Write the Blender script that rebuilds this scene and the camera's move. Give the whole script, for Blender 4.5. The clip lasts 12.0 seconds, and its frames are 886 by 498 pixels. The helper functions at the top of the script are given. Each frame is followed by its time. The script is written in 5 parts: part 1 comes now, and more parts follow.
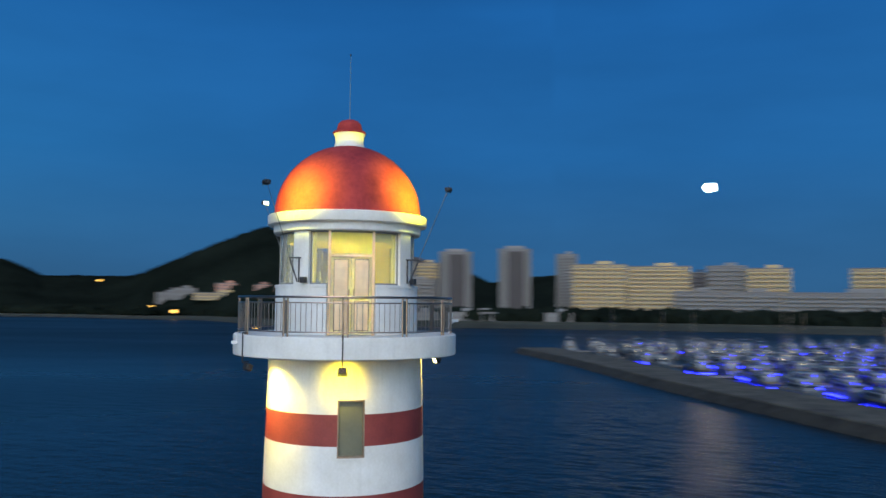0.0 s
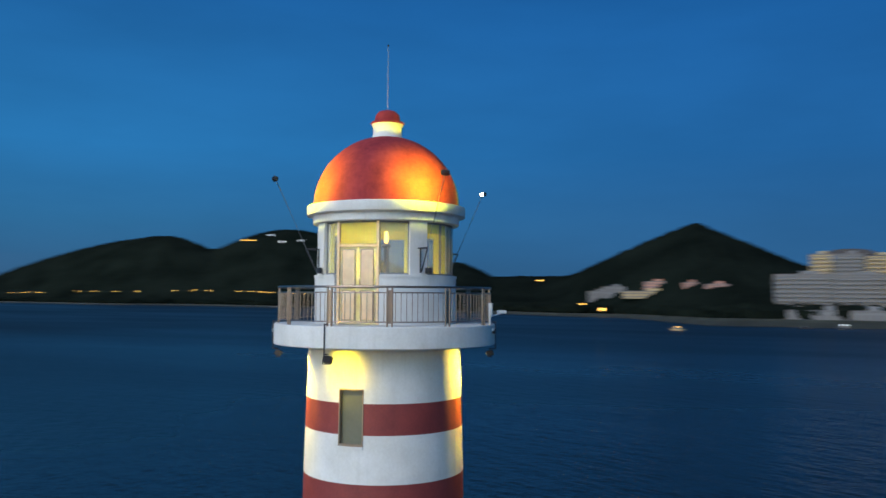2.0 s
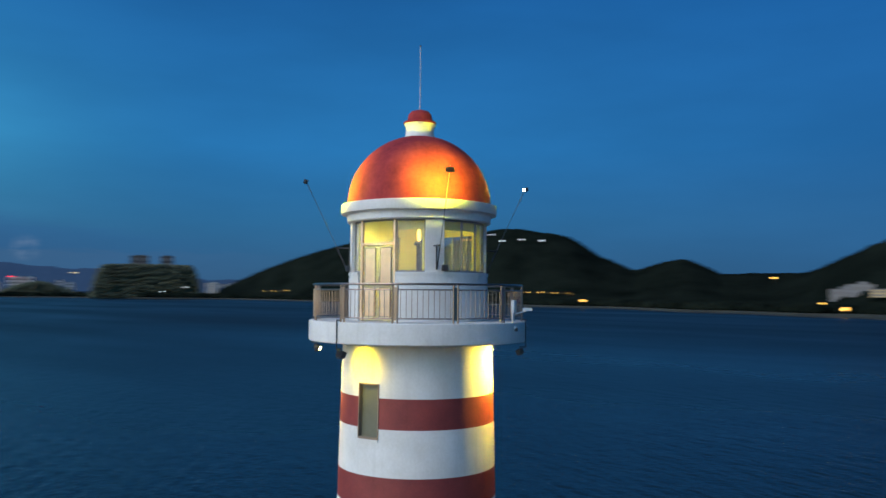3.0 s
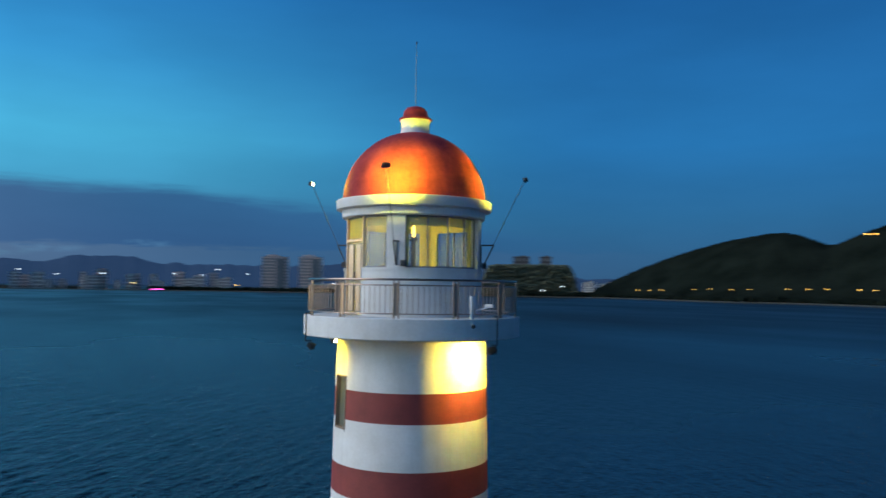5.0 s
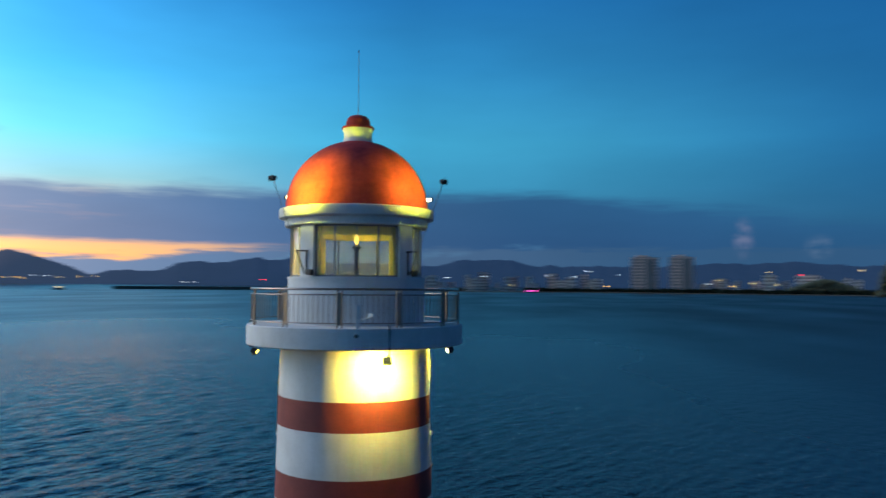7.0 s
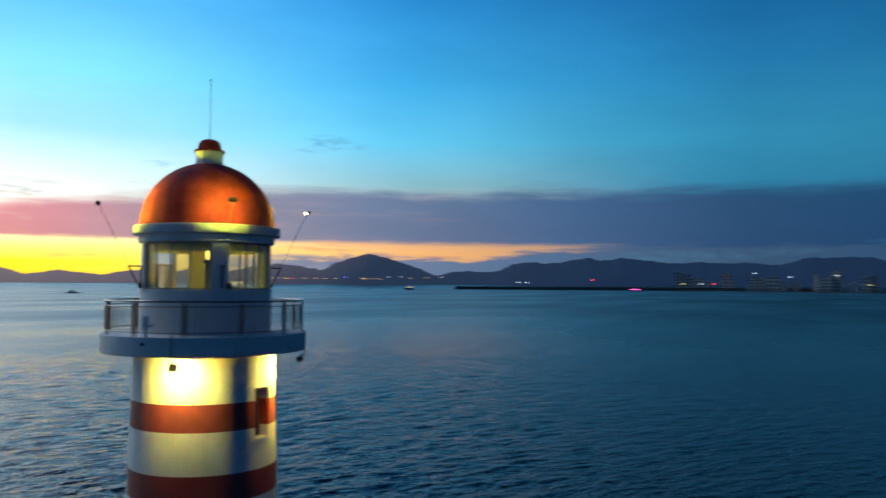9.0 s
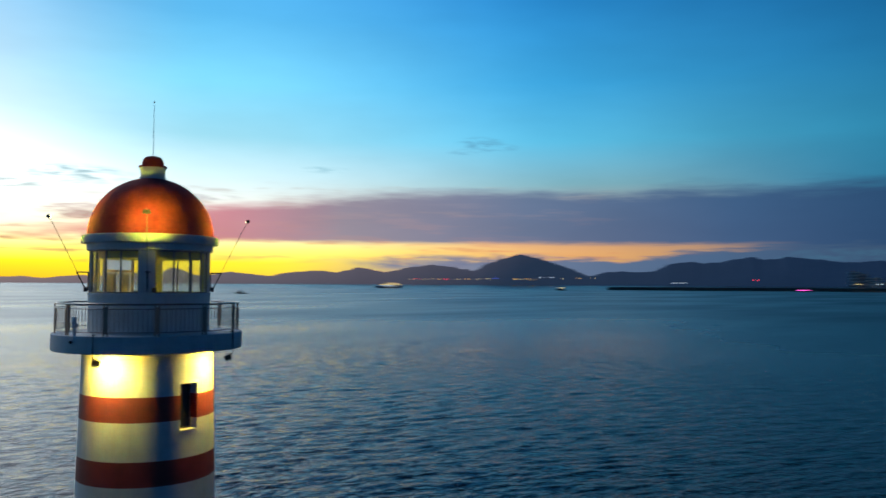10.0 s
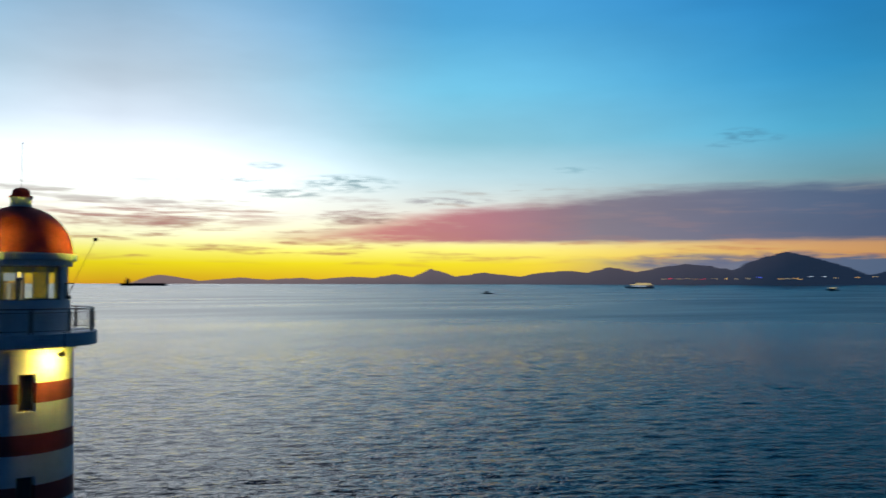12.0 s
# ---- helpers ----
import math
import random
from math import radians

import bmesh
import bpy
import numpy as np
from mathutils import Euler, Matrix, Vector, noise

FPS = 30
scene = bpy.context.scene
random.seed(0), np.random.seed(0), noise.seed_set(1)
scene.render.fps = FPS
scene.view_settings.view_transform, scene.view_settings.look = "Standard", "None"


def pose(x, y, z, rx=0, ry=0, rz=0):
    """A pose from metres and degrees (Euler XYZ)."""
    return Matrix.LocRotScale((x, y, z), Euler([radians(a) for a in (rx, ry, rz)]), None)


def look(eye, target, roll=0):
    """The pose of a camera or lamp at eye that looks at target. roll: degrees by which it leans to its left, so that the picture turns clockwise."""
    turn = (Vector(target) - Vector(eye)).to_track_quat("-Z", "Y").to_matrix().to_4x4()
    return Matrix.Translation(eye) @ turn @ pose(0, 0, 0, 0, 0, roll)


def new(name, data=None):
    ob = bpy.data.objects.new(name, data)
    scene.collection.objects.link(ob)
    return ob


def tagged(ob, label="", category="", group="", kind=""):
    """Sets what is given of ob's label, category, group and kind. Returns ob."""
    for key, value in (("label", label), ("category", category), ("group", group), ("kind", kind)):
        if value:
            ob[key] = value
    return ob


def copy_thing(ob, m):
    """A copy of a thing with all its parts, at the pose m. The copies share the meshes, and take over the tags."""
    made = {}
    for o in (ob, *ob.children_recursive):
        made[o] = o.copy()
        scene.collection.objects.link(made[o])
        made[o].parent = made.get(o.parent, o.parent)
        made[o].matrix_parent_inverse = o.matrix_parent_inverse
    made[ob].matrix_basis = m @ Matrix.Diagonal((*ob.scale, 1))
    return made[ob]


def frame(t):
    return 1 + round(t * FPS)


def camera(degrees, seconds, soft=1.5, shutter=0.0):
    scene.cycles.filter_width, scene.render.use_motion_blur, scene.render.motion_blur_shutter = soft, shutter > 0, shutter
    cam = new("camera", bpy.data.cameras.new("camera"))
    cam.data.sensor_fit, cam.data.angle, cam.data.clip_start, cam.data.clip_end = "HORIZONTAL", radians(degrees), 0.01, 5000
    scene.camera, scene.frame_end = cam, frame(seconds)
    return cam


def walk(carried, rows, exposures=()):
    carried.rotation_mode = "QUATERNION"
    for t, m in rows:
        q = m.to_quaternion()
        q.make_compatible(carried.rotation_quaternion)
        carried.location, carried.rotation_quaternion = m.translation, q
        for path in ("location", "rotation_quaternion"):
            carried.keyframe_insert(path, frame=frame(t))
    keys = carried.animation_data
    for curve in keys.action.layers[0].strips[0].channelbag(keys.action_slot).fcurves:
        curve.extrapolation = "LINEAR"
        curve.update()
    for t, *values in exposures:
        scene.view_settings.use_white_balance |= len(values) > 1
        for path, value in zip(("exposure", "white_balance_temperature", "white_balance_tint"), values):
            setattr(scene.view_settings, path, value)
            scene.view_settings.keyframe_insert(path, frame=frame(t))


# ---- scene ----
# The lighthouse stands at the origin; the sea is z = 0; azimuths are degrees from +x, counterclockwise.
cam = camera(57.43, 12.0, soft=1.5, shutter=1.15)
PATH = (
    (0, pose(2.655, -23.271, 19.460, 93.74, 0, -0.23) @ pose(0, 0, 0, 0, 0, 0.50)),
    (0.5, pose(5.416, -22.734, 19.397, 93.67, 0, 6.98) @ pose(0, 0, 0, 0, 0, 0.53)),
    (1, pose(8.143, -21.871, 19.328, 93.58, 0, 14.00) @ pose(0, 0, 0, 0, 0, 0.50)),
    (1.5, pose(10.686, -20.745, 19.288, 93.50, 0, 21.97) @ pose(0, 0, 0, 0, 0, 0.45)),
    (2, pose(13.057, -19.359, 19.307, 93.40, 0, 29.97) @ pose(0, 0, 0, 0, 0, 0.38)),
    (2.5, pose(15.373, -17.793, 19.309, 93.29, 0, 37.93) @ pose(0, 0, 0, 0, 0, 0.38)),
    (3, pose(17.379, -16.031, 19.313, 93.17, 0, 45.59) @ pose(0, 0, 0, 0, 0, 0.44)),
    (5, pose(22.877, -6.539, 19.325, 92.84, 0, 71.95) @ pose(0, 0, 0, 0, 0, 0.80)),
    (5.5, pose(23.429, -3.751, 19.386, 92.79, 0, 77.40) @ pose(0, 0, 0, 0, 0, 0.70)),
    (6, pose(23.715, -0.751, 19.454, 92.74, 0, 83.88) @ pose(0, 0, 0, 0, 0, 0.59)),
    (6.5, pose(23.660, 2.388, 19.533, 92.69, 0, 90.84) @ pose(0, 0, 0, 0, 0, 0.48)),
    (8.5, pose(20.000, 16.567, 20.021, 92.53, 0, 116.55) @ pose(0, 0, 0, 0, 0, 0.31)),
    (9, pose(18.259, 19.862, 20.091, 92.51, 0, 121.18) @ pose(0, 0, 0, 0, 0, 0.34)),
    (9.5, pose(16.414, 23.245, 20.178, 92.51, 0, 126.38) @ pose(0, 0, 0, 0, 0, 0.33)),
    (10, pose(14.265, 26.645, 20.243, 92.50, 0, 131.99) @ pose(0, 0, 0, 0, 0, 0.29)),
    (10.5, pose(11.692, 29.968, 20.334, 92.50, 0, 137.54) @ pose(0, 0, 0, 0, 0, 0.27)),
    (11, pose(8.748, 33.144, 20.431, 92.48, 0, 141.98) @ pose(0, 0, 0, 0, 0, 0.26)),
    (11.5, pose(5.440, 36.183, 20.532, 92.47, 0, 145.94) @ pose(0, 0, 0, 0, 0, 0.18)),
    (12, pose(1.773, 39.201, 20.618, 92.46, 0, 149.77) @ pose(0, 0, 0, 0, 0, 0.12)),
)
EXPOSURES = ((0, 0.08, 6500, 10), (5, 0.04, 6420, 10), (6.7, -0.1, 6300, 9), (8.3, -0.50, 6060, 8), (9.5, -0.82, 5980, 7), (10.5, -1.03, 5940, 7), (12, -1.32, 5900, 7))
walk(cam, PATH, EXPOSURES)

# ---- sky: dusk, with the glow of the sun just set at azimuth -98 ----
GLOW = -98.0


def srgb(text, gain=1.0):
    out = []
    for i in (0, 2, 4):
        c = int(text[i:i + 2], 16) / 255
        out.append(gain * (c / 12.92 if c <= 0.04045 else ((c + 0.055) / 1.055) ** 2.4))
    return (*out, 1.0)


world = bpy.data.worlds.new("dusk_sky")
scene.world = world
world.use_nodes = True
W = world.node_tree
W.nodes.clear()


def wmath(op, a, b=None, c=None, clamp=False):
    n = W.nodes.new("ShaderNodeMath")
    n.operation, n.use_clamp = op, clamp
    for i, v in enumerate((a, b, c)):
        if v is None:
            continue
        if isinstance(v, (int, float)):
            n.inputs[i].default_value = v
        else:
            W.links.new(v, n.inputs[i])
    return n.outputs[0]


def wstep(v, lo, hi, to0=0.0, to1=1.0):
    n = W.nodes.new("ShaderNodeMapRange")
    n.interpolation_type = "SMOOTHSTEP"
    W.links.new(v, n.inputs["Value"])
    for key, val in (("From Min", lo), ("From Max", hi), ("To Min", to0), ("To Max", to1)):
        if isinstance(val, (int, float)):
            n.inputs[key].default_value = val
        else:
            W.links.new(val, n.inputs[key])
    return n.outputs["Result"]


def wramp(v, span, stops):
    """A colour ramp over v from 0 to span; stops: (value, colour)."""
    n = W.nodes.new("ShaderNodeValToRGB")
    W.links.new(wmath("DIVIDE", v, span, clamp=True), n.inputs[0])
    e = n.color_ramp.elements
    while len(e) > 1:
        e.remove(e[-1])
    for i, (at, col) in enumerate(stops):
        k = e[0] if i == 0 else e.new(at / span)
        k.position, k.color = at / span, col
    return n.outputs[0]


def wmix(f, a, b):
    n = W.nodes.new("ShaderNodeMix")
    n.data_type = "RGBA"
    for key, v in ((0, f), (6, a), (7, b)):
        if isinstance(v, (int, float, tuple)):
            n.inputs[key].default_value = v
        else:
            W.links.new(v, n.inputs[key])
    return n.outputs[2]


def wnoise(x, y, scale, detail, rough=0.55):
    v = W.nodes.new("ShaderNodeCombineXYZ")
    W.links.new(x, v.inputs[0])
    W.links.new(y, v.inputs[1])
    n = W.nodes.new("ShaderNodeTexNoise")
    n.inputs["Scale"].default_value, n.inputs["Detail"].default_value, n.inputs["Roughness"].default_value = scale, detail, rough
    W.links.new(v.outputs[0], n.inputs["Vector"])
    return n.outputs[0]


coord = W.nodes.new("ShaderNodeTexCoord")
split = W.nodes.new("ShaderNodeSeparateXYZ")
W.links.new(coord.outputs["Generated"], split.inputs[0])
sx, sy, sz = split.outputs
DEG = 180 / math.pi
el = wmath("MULTIPLY", wmath("ARCSINE", sz), DEG)
gx, gy = math.cos(radians(GLOW)), math.sin(radians(GLOW))
ahead = wmath("ADD", wmath("MULTIPLY", sx, gx), wmath("MULTIPLY", sy, gy))
side = wmath("SUBTRACT", wmath("MULTIPLY", sx, gy), wmath("MULTIPLY", sy, gx))
u = wmath("MULTIPLY", wmath("ARCTAN2", side, ahead), DEG)       # degrees to the north of the glow
d = wmath("ABSOLUTE", u)
up = wmath("MAXIMUM", el, 0.0)

west = wramp(up, 60, ((0, srgb("ffb820", 1.1)), (1.4, srgb("ffe414", 1.45)), (2.2, srgb("fff064", 1.65)), (3.3, srgb("fff6c0", 1.8)), (4.8, srgb("fff8e0", 1.9)), (8, srgb("fafaf8", 2.1)), (11, srgb("f0f6fc", 1.4)), (14, srgb("e4f2fc", 1.1)), (20, srgb("a8d6f6")), (28, srgb("60ace6")), (60, srgb("3470b0"))))
near = wramp(up, 60, ((0, srgb("ffc428", 1.1)), (1.4, srgb("ffe420", 1.3)), (2.3, srgb("ffee6c", 1.45)), (3.4, srgb("fff0b8", 1.35)), (5, srgb("faf0dc", 1.15)), (7.5, srgb("d8eeee", 1.2)), (10, srgb("acE2ee", 1.03)), (13.5, srgb("8cdaf4", 1.04)), (18, srgb("68bcea")), (22, srgb("56a8e0")), (60, srgb("2a68b0"))))
half = wramp(up, 60, ((0, srgb("e8a468")), (2.2, srgb("f6b470")), (3.6, srgb("d8a484")), (7, srgb("88b4bc")), (10, srgb("64bcdc")), (14, srgb("49a8dc")), (20, srgb("3286c6")), (34, srgb("1b5690")), (60, srgb("0c2850"))))
wing = wramp(up, 60, ((0, srgb("4c6c88")), (3, srgb("447498")), (7, srgb("48a2ca")), (10, srgb("4cb2dc")), (15, srgb("3a98d2")), (20, srgb("2a7cbe")), (30, srgb("113e72")), (60, srgb("061630"))))
flank = wramp(up, 60, ((0, srgb("34587a")), (5, srgb("2c6896")), (10, srgb("2874b0")), (20, srgb("1e609e")), (30, srgb("123a6c")), (60, srgb("06142c"))))
east = wramp(up, 60, ((0, srgb("2e5c86")), (5, srgb("2a6092")), (10, srgb("22629e")), (20, srgb("1c5ea0")), (28, srgb("0c2a54")), (60, srgb("040c1c"))))
sky = wmix(wstep(d, 0, 24), west, near)
sky = wmix(wstep(d, 20, 50), sky, half)
sky = wmix(wstep(d, 50, 72), sky, wing)
sky = wmix(wstep(d, 72, 112), sky, flank)
sky = wmix(wstep(d, 112, 170), sky, east)

# a long bank of cloud lies over the north-western horizon, its under side cut straight
rag = wmath("SUBTRACT", wnoise(wmath("MULTIPLY", u, 0.05), wmath("MULTIPLY", el, 0.35), 2.2, 6), 0.5)
fine = wmath("SUBTRACT", wnoise(wmath("MULTIPLY", u, 0.16), wmath("MULTIPLY", el, 1.6), 1.7, 9, 0.62), 0.5)
ragged = wmath("ADD", el, wmath("ADD", wmath("MULTIPLY", rag, 1.7), wmath("MULTIPLY", fine, 1.0)))
top = wmath("MINIMUM", wstep(u, 2, 40, 2.9, 6.4), wstep(u, 72, 118, 6.8, 3.0))
lower = wstep(wmath("ADD", el, wmath("ADD", wmath("MULTIPLY", fine, 0.5), wstep(u, 40, 66, -0.2, -0.05))), 2.5, 2.95)
gap_end = wstep(u, 59, 65)
lower = wmath("MAXIMUM", lower, gap_end)
bank = wmath("MULTIPLY", wmath("SUBTRACT", 1.0, wstep(wmath("SUBTRACT", ragged, top), -0.6, 0.7)), lower)
bank = wmath("MULTIPLY", bank, wmath("MULTIPLY", wstep(wmath("ADD", u, wmath("ADD", wmath("MULTIPLY", rag, 24.0), wmath("MULTIPLY", fine, 22.0))), 5, 20), wmath("SUBTRACT", 1.0, wstep(u, 85, 118))))
bank = wmath("MULTIPLY", bank, wstep(u, 60, 105, 0.96, 0.7))
bank_col = wramp(u, 120, ((0, srgb("e8b078")), (12, srgb("f0a288")), (18, srgb("e88e88")), (25, srgb("c88088")), (33, srgb("948692")), (46, srgb("66748f")), (60, srgb("4a6a92")), (80, srgb("325887")), (110, srgb("2c5e94"))))
sky = wmix(bank, sky, bank_col)

haze = wmath("MULTIPLY", wmath("SUBTRACT", 1.0, wstep(wmath("ADD", wmath("ADD", el, wmath("MULTIPLY", fine, 1.6)), wstep(u, 52, 62, 0.0, -0.85)), 1.55, 2.0)), wstep(u, 28, 44))
haze = wmath("MULTIPLY", haze, wmath("SUBTRACT", 1.0, wstep(u, 95, 120)))
sky = wmix(haze, sky, wramp(u, 120, ((0, srgb("8c8290")), (40, srgb("7c8296")), (58, srgb("5c7494")), (90, srgb("3c648c")))))

# thin streaks over and under the bank, and to the south of the glow
streak = wnoise(wmath("MULTIPLY", u, 0.09), wmath("MULTIPLY", el, 0.9), 1.25, 7, 0.6)
streak_mask = wmath("MULTIPLY", wstep(streak, 0.56, 0.68), wmath("MULTIPLY", wstep(el, 0.8, 2.0), wmath("SUBTRACT", 1.0, wstep(el, 5.6, 8.0))))
streak_mask = wmath("MULTIPLY", wmath("MULTIPLY", streak_mask, wmath("SUBTRACT", 1.0, wmath("MULTIPLY", bank, 0.85))), wmath("SUBTRACT", 1.0, wstep(d, 40, 62)))
streak_col = wramp(up, 20, ((0, srgb("d88050")), (3.2, srgb("d07a60")), (5, srgb("d0a890")), (8, srgb("b0b8b4")), (12, srgb("88b4c0"))))
sky = wmix(wmath("MULTIPLY", streak_mask, 0.65), sky, streak_col)

low_noise = wnoise(wmath("MULTIPLY", u, 0.13), wmath("ADD", wmath("MULTIPLY", el, 1.15), 7.3), 1.15, 7, 0.6)
low_mask = wmath("MULTIPLY", wstep(low_noise, 0.50, 0.66), wmath("MULTIPLY", wstep(el, 1.0, 2.2), wmath("SUBTRACT", 1.0, wstep(el, 4.8, 7.0))))
low_mask = wmath("MULTIPLY", wmath("MULTIPLY", low_mask, wmath("SUBTRACT", 1.0, wmath("MULTIPLY", bank, 0.85))), wmath("SUBTRACT", 1.0, wstep(d, 36, 52)))
sky = wmix(wmath("MULTIPLY", low_mask, 0.8), sky, wramp(up, 20, ((0, srgb("e09050")), (3.0, srgb("dc9470")), (4.5, srgb("c89a90")), (7, srgb("c0b8b4")))))


def puff(sky_, u0, el0, wide, high, colour, amount, grain=(0.45, 2.1)):
    """A small ragged cloud of its own."""
    q = wmath("ADD", wmath("POWER", wmath("ABSOLUTE", wmath("DIVIDE", wmath("SUBTRACT", u, u0), wide)), 2.0), wmath("POWER", wmath("ABSOLUTE", wmath("DIVIDE", wmath("SUBTRACT", el, el0), high)), 2.0))
    n = wnoise(wmath("MULTIPLY", u, grain[0]), wmath("MULTIPLY", el, grain[1]), 1.6, 6, 0.6)
    m = wmath("MULTIPLY", wmath("SUBTRACT", 1.0, wstep(q, 0.1, 1.2)), wstep(n, 0.38, 0.66))
    return wmix(wmath("MULTIPLY", m, amount), sky_, colour)


for u0, el0, wide, high, colour, amount in (
        (15.4, 7.0, 2.9, 0.55, "8fb0b4", 0.85), (11.2, 6.25, 2.3, 0.30, "98aeb0", 0.8), (8.2, 7.15, 1.3, 0.2, "b4c4c4", 0.7), (9.8, 8.15, 1.0, 0.22, "a8c0c8", 0.7),
        (42.6, 10.0, 1.3, 0.35, "5f94ae", 0.65), (43.4, 9.6, 1.6, 0.28, "5f94ae", 0.6), (41.4, 9.3, 0.9, 0.2, "6a9cb4", 0.55), (31.6, 7.95, 1.5, 0.2, "86b4c0", 0.6),
        (22.6, 5.85, 2.8, 0.22, "a89aa0", 0.75), (16.4, 4.45, 2.3, 0.25, "a88478", 0.75), (1.0, 4.1, 6.0, 0.35, "e2a488", 0.6)):
    sky = puff(sky, u0, el0, 1.35 * wide, 1.3 * high, srgb(colour), 0.92 * amount)
sky = puff(sky, 2.0, 4.5, 11.0, 0.9, srgb("dc9c90"), 0.85, (0.16, 2.2))
sky = puff(sky, 94.5, 3.3, 0.65, 1.5, srgb("8a90b0"), 0.65, (1.6, 0.9))
sky = puff(sky, 99.1, 2.7, 0.9, 0.9, srgb("6f88a8"), 0.55, (1.3, 1.1))
sky = puff(sky, 39.0, 1.55, 6.0, 0.62, srgb("747890"), 0.95, (0.22, 0.8))
sky = puff(sky, 45.0, 1.75, 4.0, 0.55, srgb("6a6e88"), 0.95, (0.3, 0.8))
sky = puff(sky, 67.5, 2.0, 6.0, 0.45, srgb("5a86a4"), 0.8, (0.4, 1.3))
sky = puff(sky, 74.0, 2.35, 2.6, 0.35, srgb("5880a4"), 0.7, (0.6, 1.3))
sky = puff(sky, 80.0, 2.8, 1.8, 0.3, srgb("5484ac"), 0.6, (0.8, 1.3))
mottle = wnoise(wmath("MULTIPLY", u, 0.045), wmath("MULTIPLY", el, 0.16), 1.0, 5)
gain = wramp(d, 140, ((0, (0.51, 0.51, 0.51, 1)), (13, (0.62, 0.62, 0.62, 1)), (28, (0.67, 0.67, 0.67, 1)), (43, (0.68, 0.68, 0.68, 1)), (58, (0.49, 0.49, 0.49, 1)), (72, (0.315, 0.315, 0.315, 1)), (95, (0.30, 0.30, 0.30, 1)), (125, (0.33, 0.33, 0.33, 1))))
gain = wmath("MULTIPLY", wmath("MULTIPLY", gain, 3.0), wstep(mottle, 0.25, 0.75, 0.92, 1.08))
bright = W.nodes.new("ShaderNodeVectorMath")
bright.operation = "SCALE"
W.links.new(sky, bright.inputs[0])
W.links.new(gain, bright.inputs["Scale"])
sky = bright.outputs[0]

below = wmix(wstep(d, 30, 100), srgb("b4c4cc", 1.2), srgb("24486c"))
sky = wmix(wstep(el, -0.06, -0.01), below, sky)
back = W.nodes.new("ShaderNodeBackground")
back.inputs["Strength"].default_value = 1.0
W.links.new(sky, back.inputs["Color"])
W.links.new(back.outputs[0], W.nodes.new("ShaderNodeOutputWorld").inputs["Surface"])

# the broad afterglow over the western horizon
afterglow = bpy.data.lights.new("afterglow", "SUN")
afterglow.energy, afterglow.angle, afterglow.color = 1.5, radians(44), (1.0, 0.90, 0.80)
new("afterglow", afterglow).matrix_basis = look((gx * 82, gy * 82, 57), (0, 0, 0))

# ---- materials ----


def mat(name, base, rough=0.6, metal=0.0, emit=None, strength=0.0, vary=0.15, scale=3.0, fine_scale=40.0, bump=0.0, spec=0.5, second=None, runs=0.0):
    """A principled material with two scales of stain and grain, in object coordinates; runs: how far upright streaks of dirt darken it."""
    m = bpy.data.materials.new(name)
    m.use_nodes = True
    t = m.node_tree
    p = t.nodes["Principled BSDF"]
    p.inputs["Roughness"].default_value, p.inputs["Metallic"].default_value = rough, metal
    p.inputs["Specular IOR Level"].default_value = spec
    if emit:
        p.inputs["Emission Color"].default_value = (*emit, 1)
        p.inputs["Emission Strength"].default_value = strength
    co = t.nodes.new("ShaderNodeTexCoord")
    big, small = t.nodes.new("ShaderNodeTexNoise"), t.nodes.new("ShaderNodeTexNoise")
    for n, s, dt in ((big, scale, 5), (small, fine_scale, 3)):
        n.inputs["Scale"].default_value, n.inputs["Detail"].default_value = s, dt
        t.links.new(co.outputs["Object"], n.inputs["Vector"])
    add = t.nodes.new("ShaderNodeMath")
    add.operation = "MULTIPLY_ADD"
    t.links.new(small.outputs[0], add.inputs[0])
    add.inputs[1].default_value = 0.4
    t.links.new(big.outputs[0], add.inputs[2])
    rng = t.nodes.new("ShaderNodeMapRange")
    rng.inputs["From Min"].default_value, rng.inputs["From Max"].default_value = 0.4, 1.0
    t.links.new(add.outputs[0], rng.inputs["Value"])
    mx = t.nodes.new("ShaderNodeMix")
    mx.data_type = "RGBA"
    mx.inputs[6].default_value = (*[c * (1 - vary) for c in (second or base)], 1)
    mx.inputs[7].default_value = (*[min(1, c * (1 + vary)) for c in base], 1)
    t.links.new(rng.outputs[0], mx.inputs[0])
    paint = mx.outputs[2]
    if runs:
        mp, drip, dr, dirt = (t.nodes.new(k) for k in ("ShaderNodeMapping", "ShaderNodeTexNoise", "ShaderNodeMapRange", "ShaderNodeMix"))
        mp.inputs["Scale"].default_value = (5.0, 5.0, 0.35)
        t.links.new(co.outputs["Object"], mp.inputs["Vector"])
        t.links.new(mp.outputs[0], drip.inputs["Vector"])
        drip.inputs["Scale"].default_value, drip.inputs["Detail"].default_value = 1.0, 6
        for key, v in (("From Min", 0.52), ("From Max", 0.74), ("To Max", runs)):
            dr.inputs[key].default_value = v
        t.links.new(drip.outputs[0], dr.inputs["Value"])
        dirt.data_type = "RGBA"
        dirt.inputs[7].default_value = (*[c * 0.35 for c in base], 1)
        t.links.new(dr.outputs[0], dirt.inputs[0])
        t.links.new(paint, dirt.inputs[6])
        paint = dirt.outputs[2]
    t.links.new(paint, p.inputs["Base Color"])
    if bump:
        b = t.nodes.new("ShaderNodeBump")
        b.inputs["Strength"].default_value, b.inputs["Distance"].default_value = bump, 0.02
        t.links.new(add.outputs[0], b.inputs["Height"])
        t.links.new(b.outputs[0], p.inputs["Normal"])
    return m


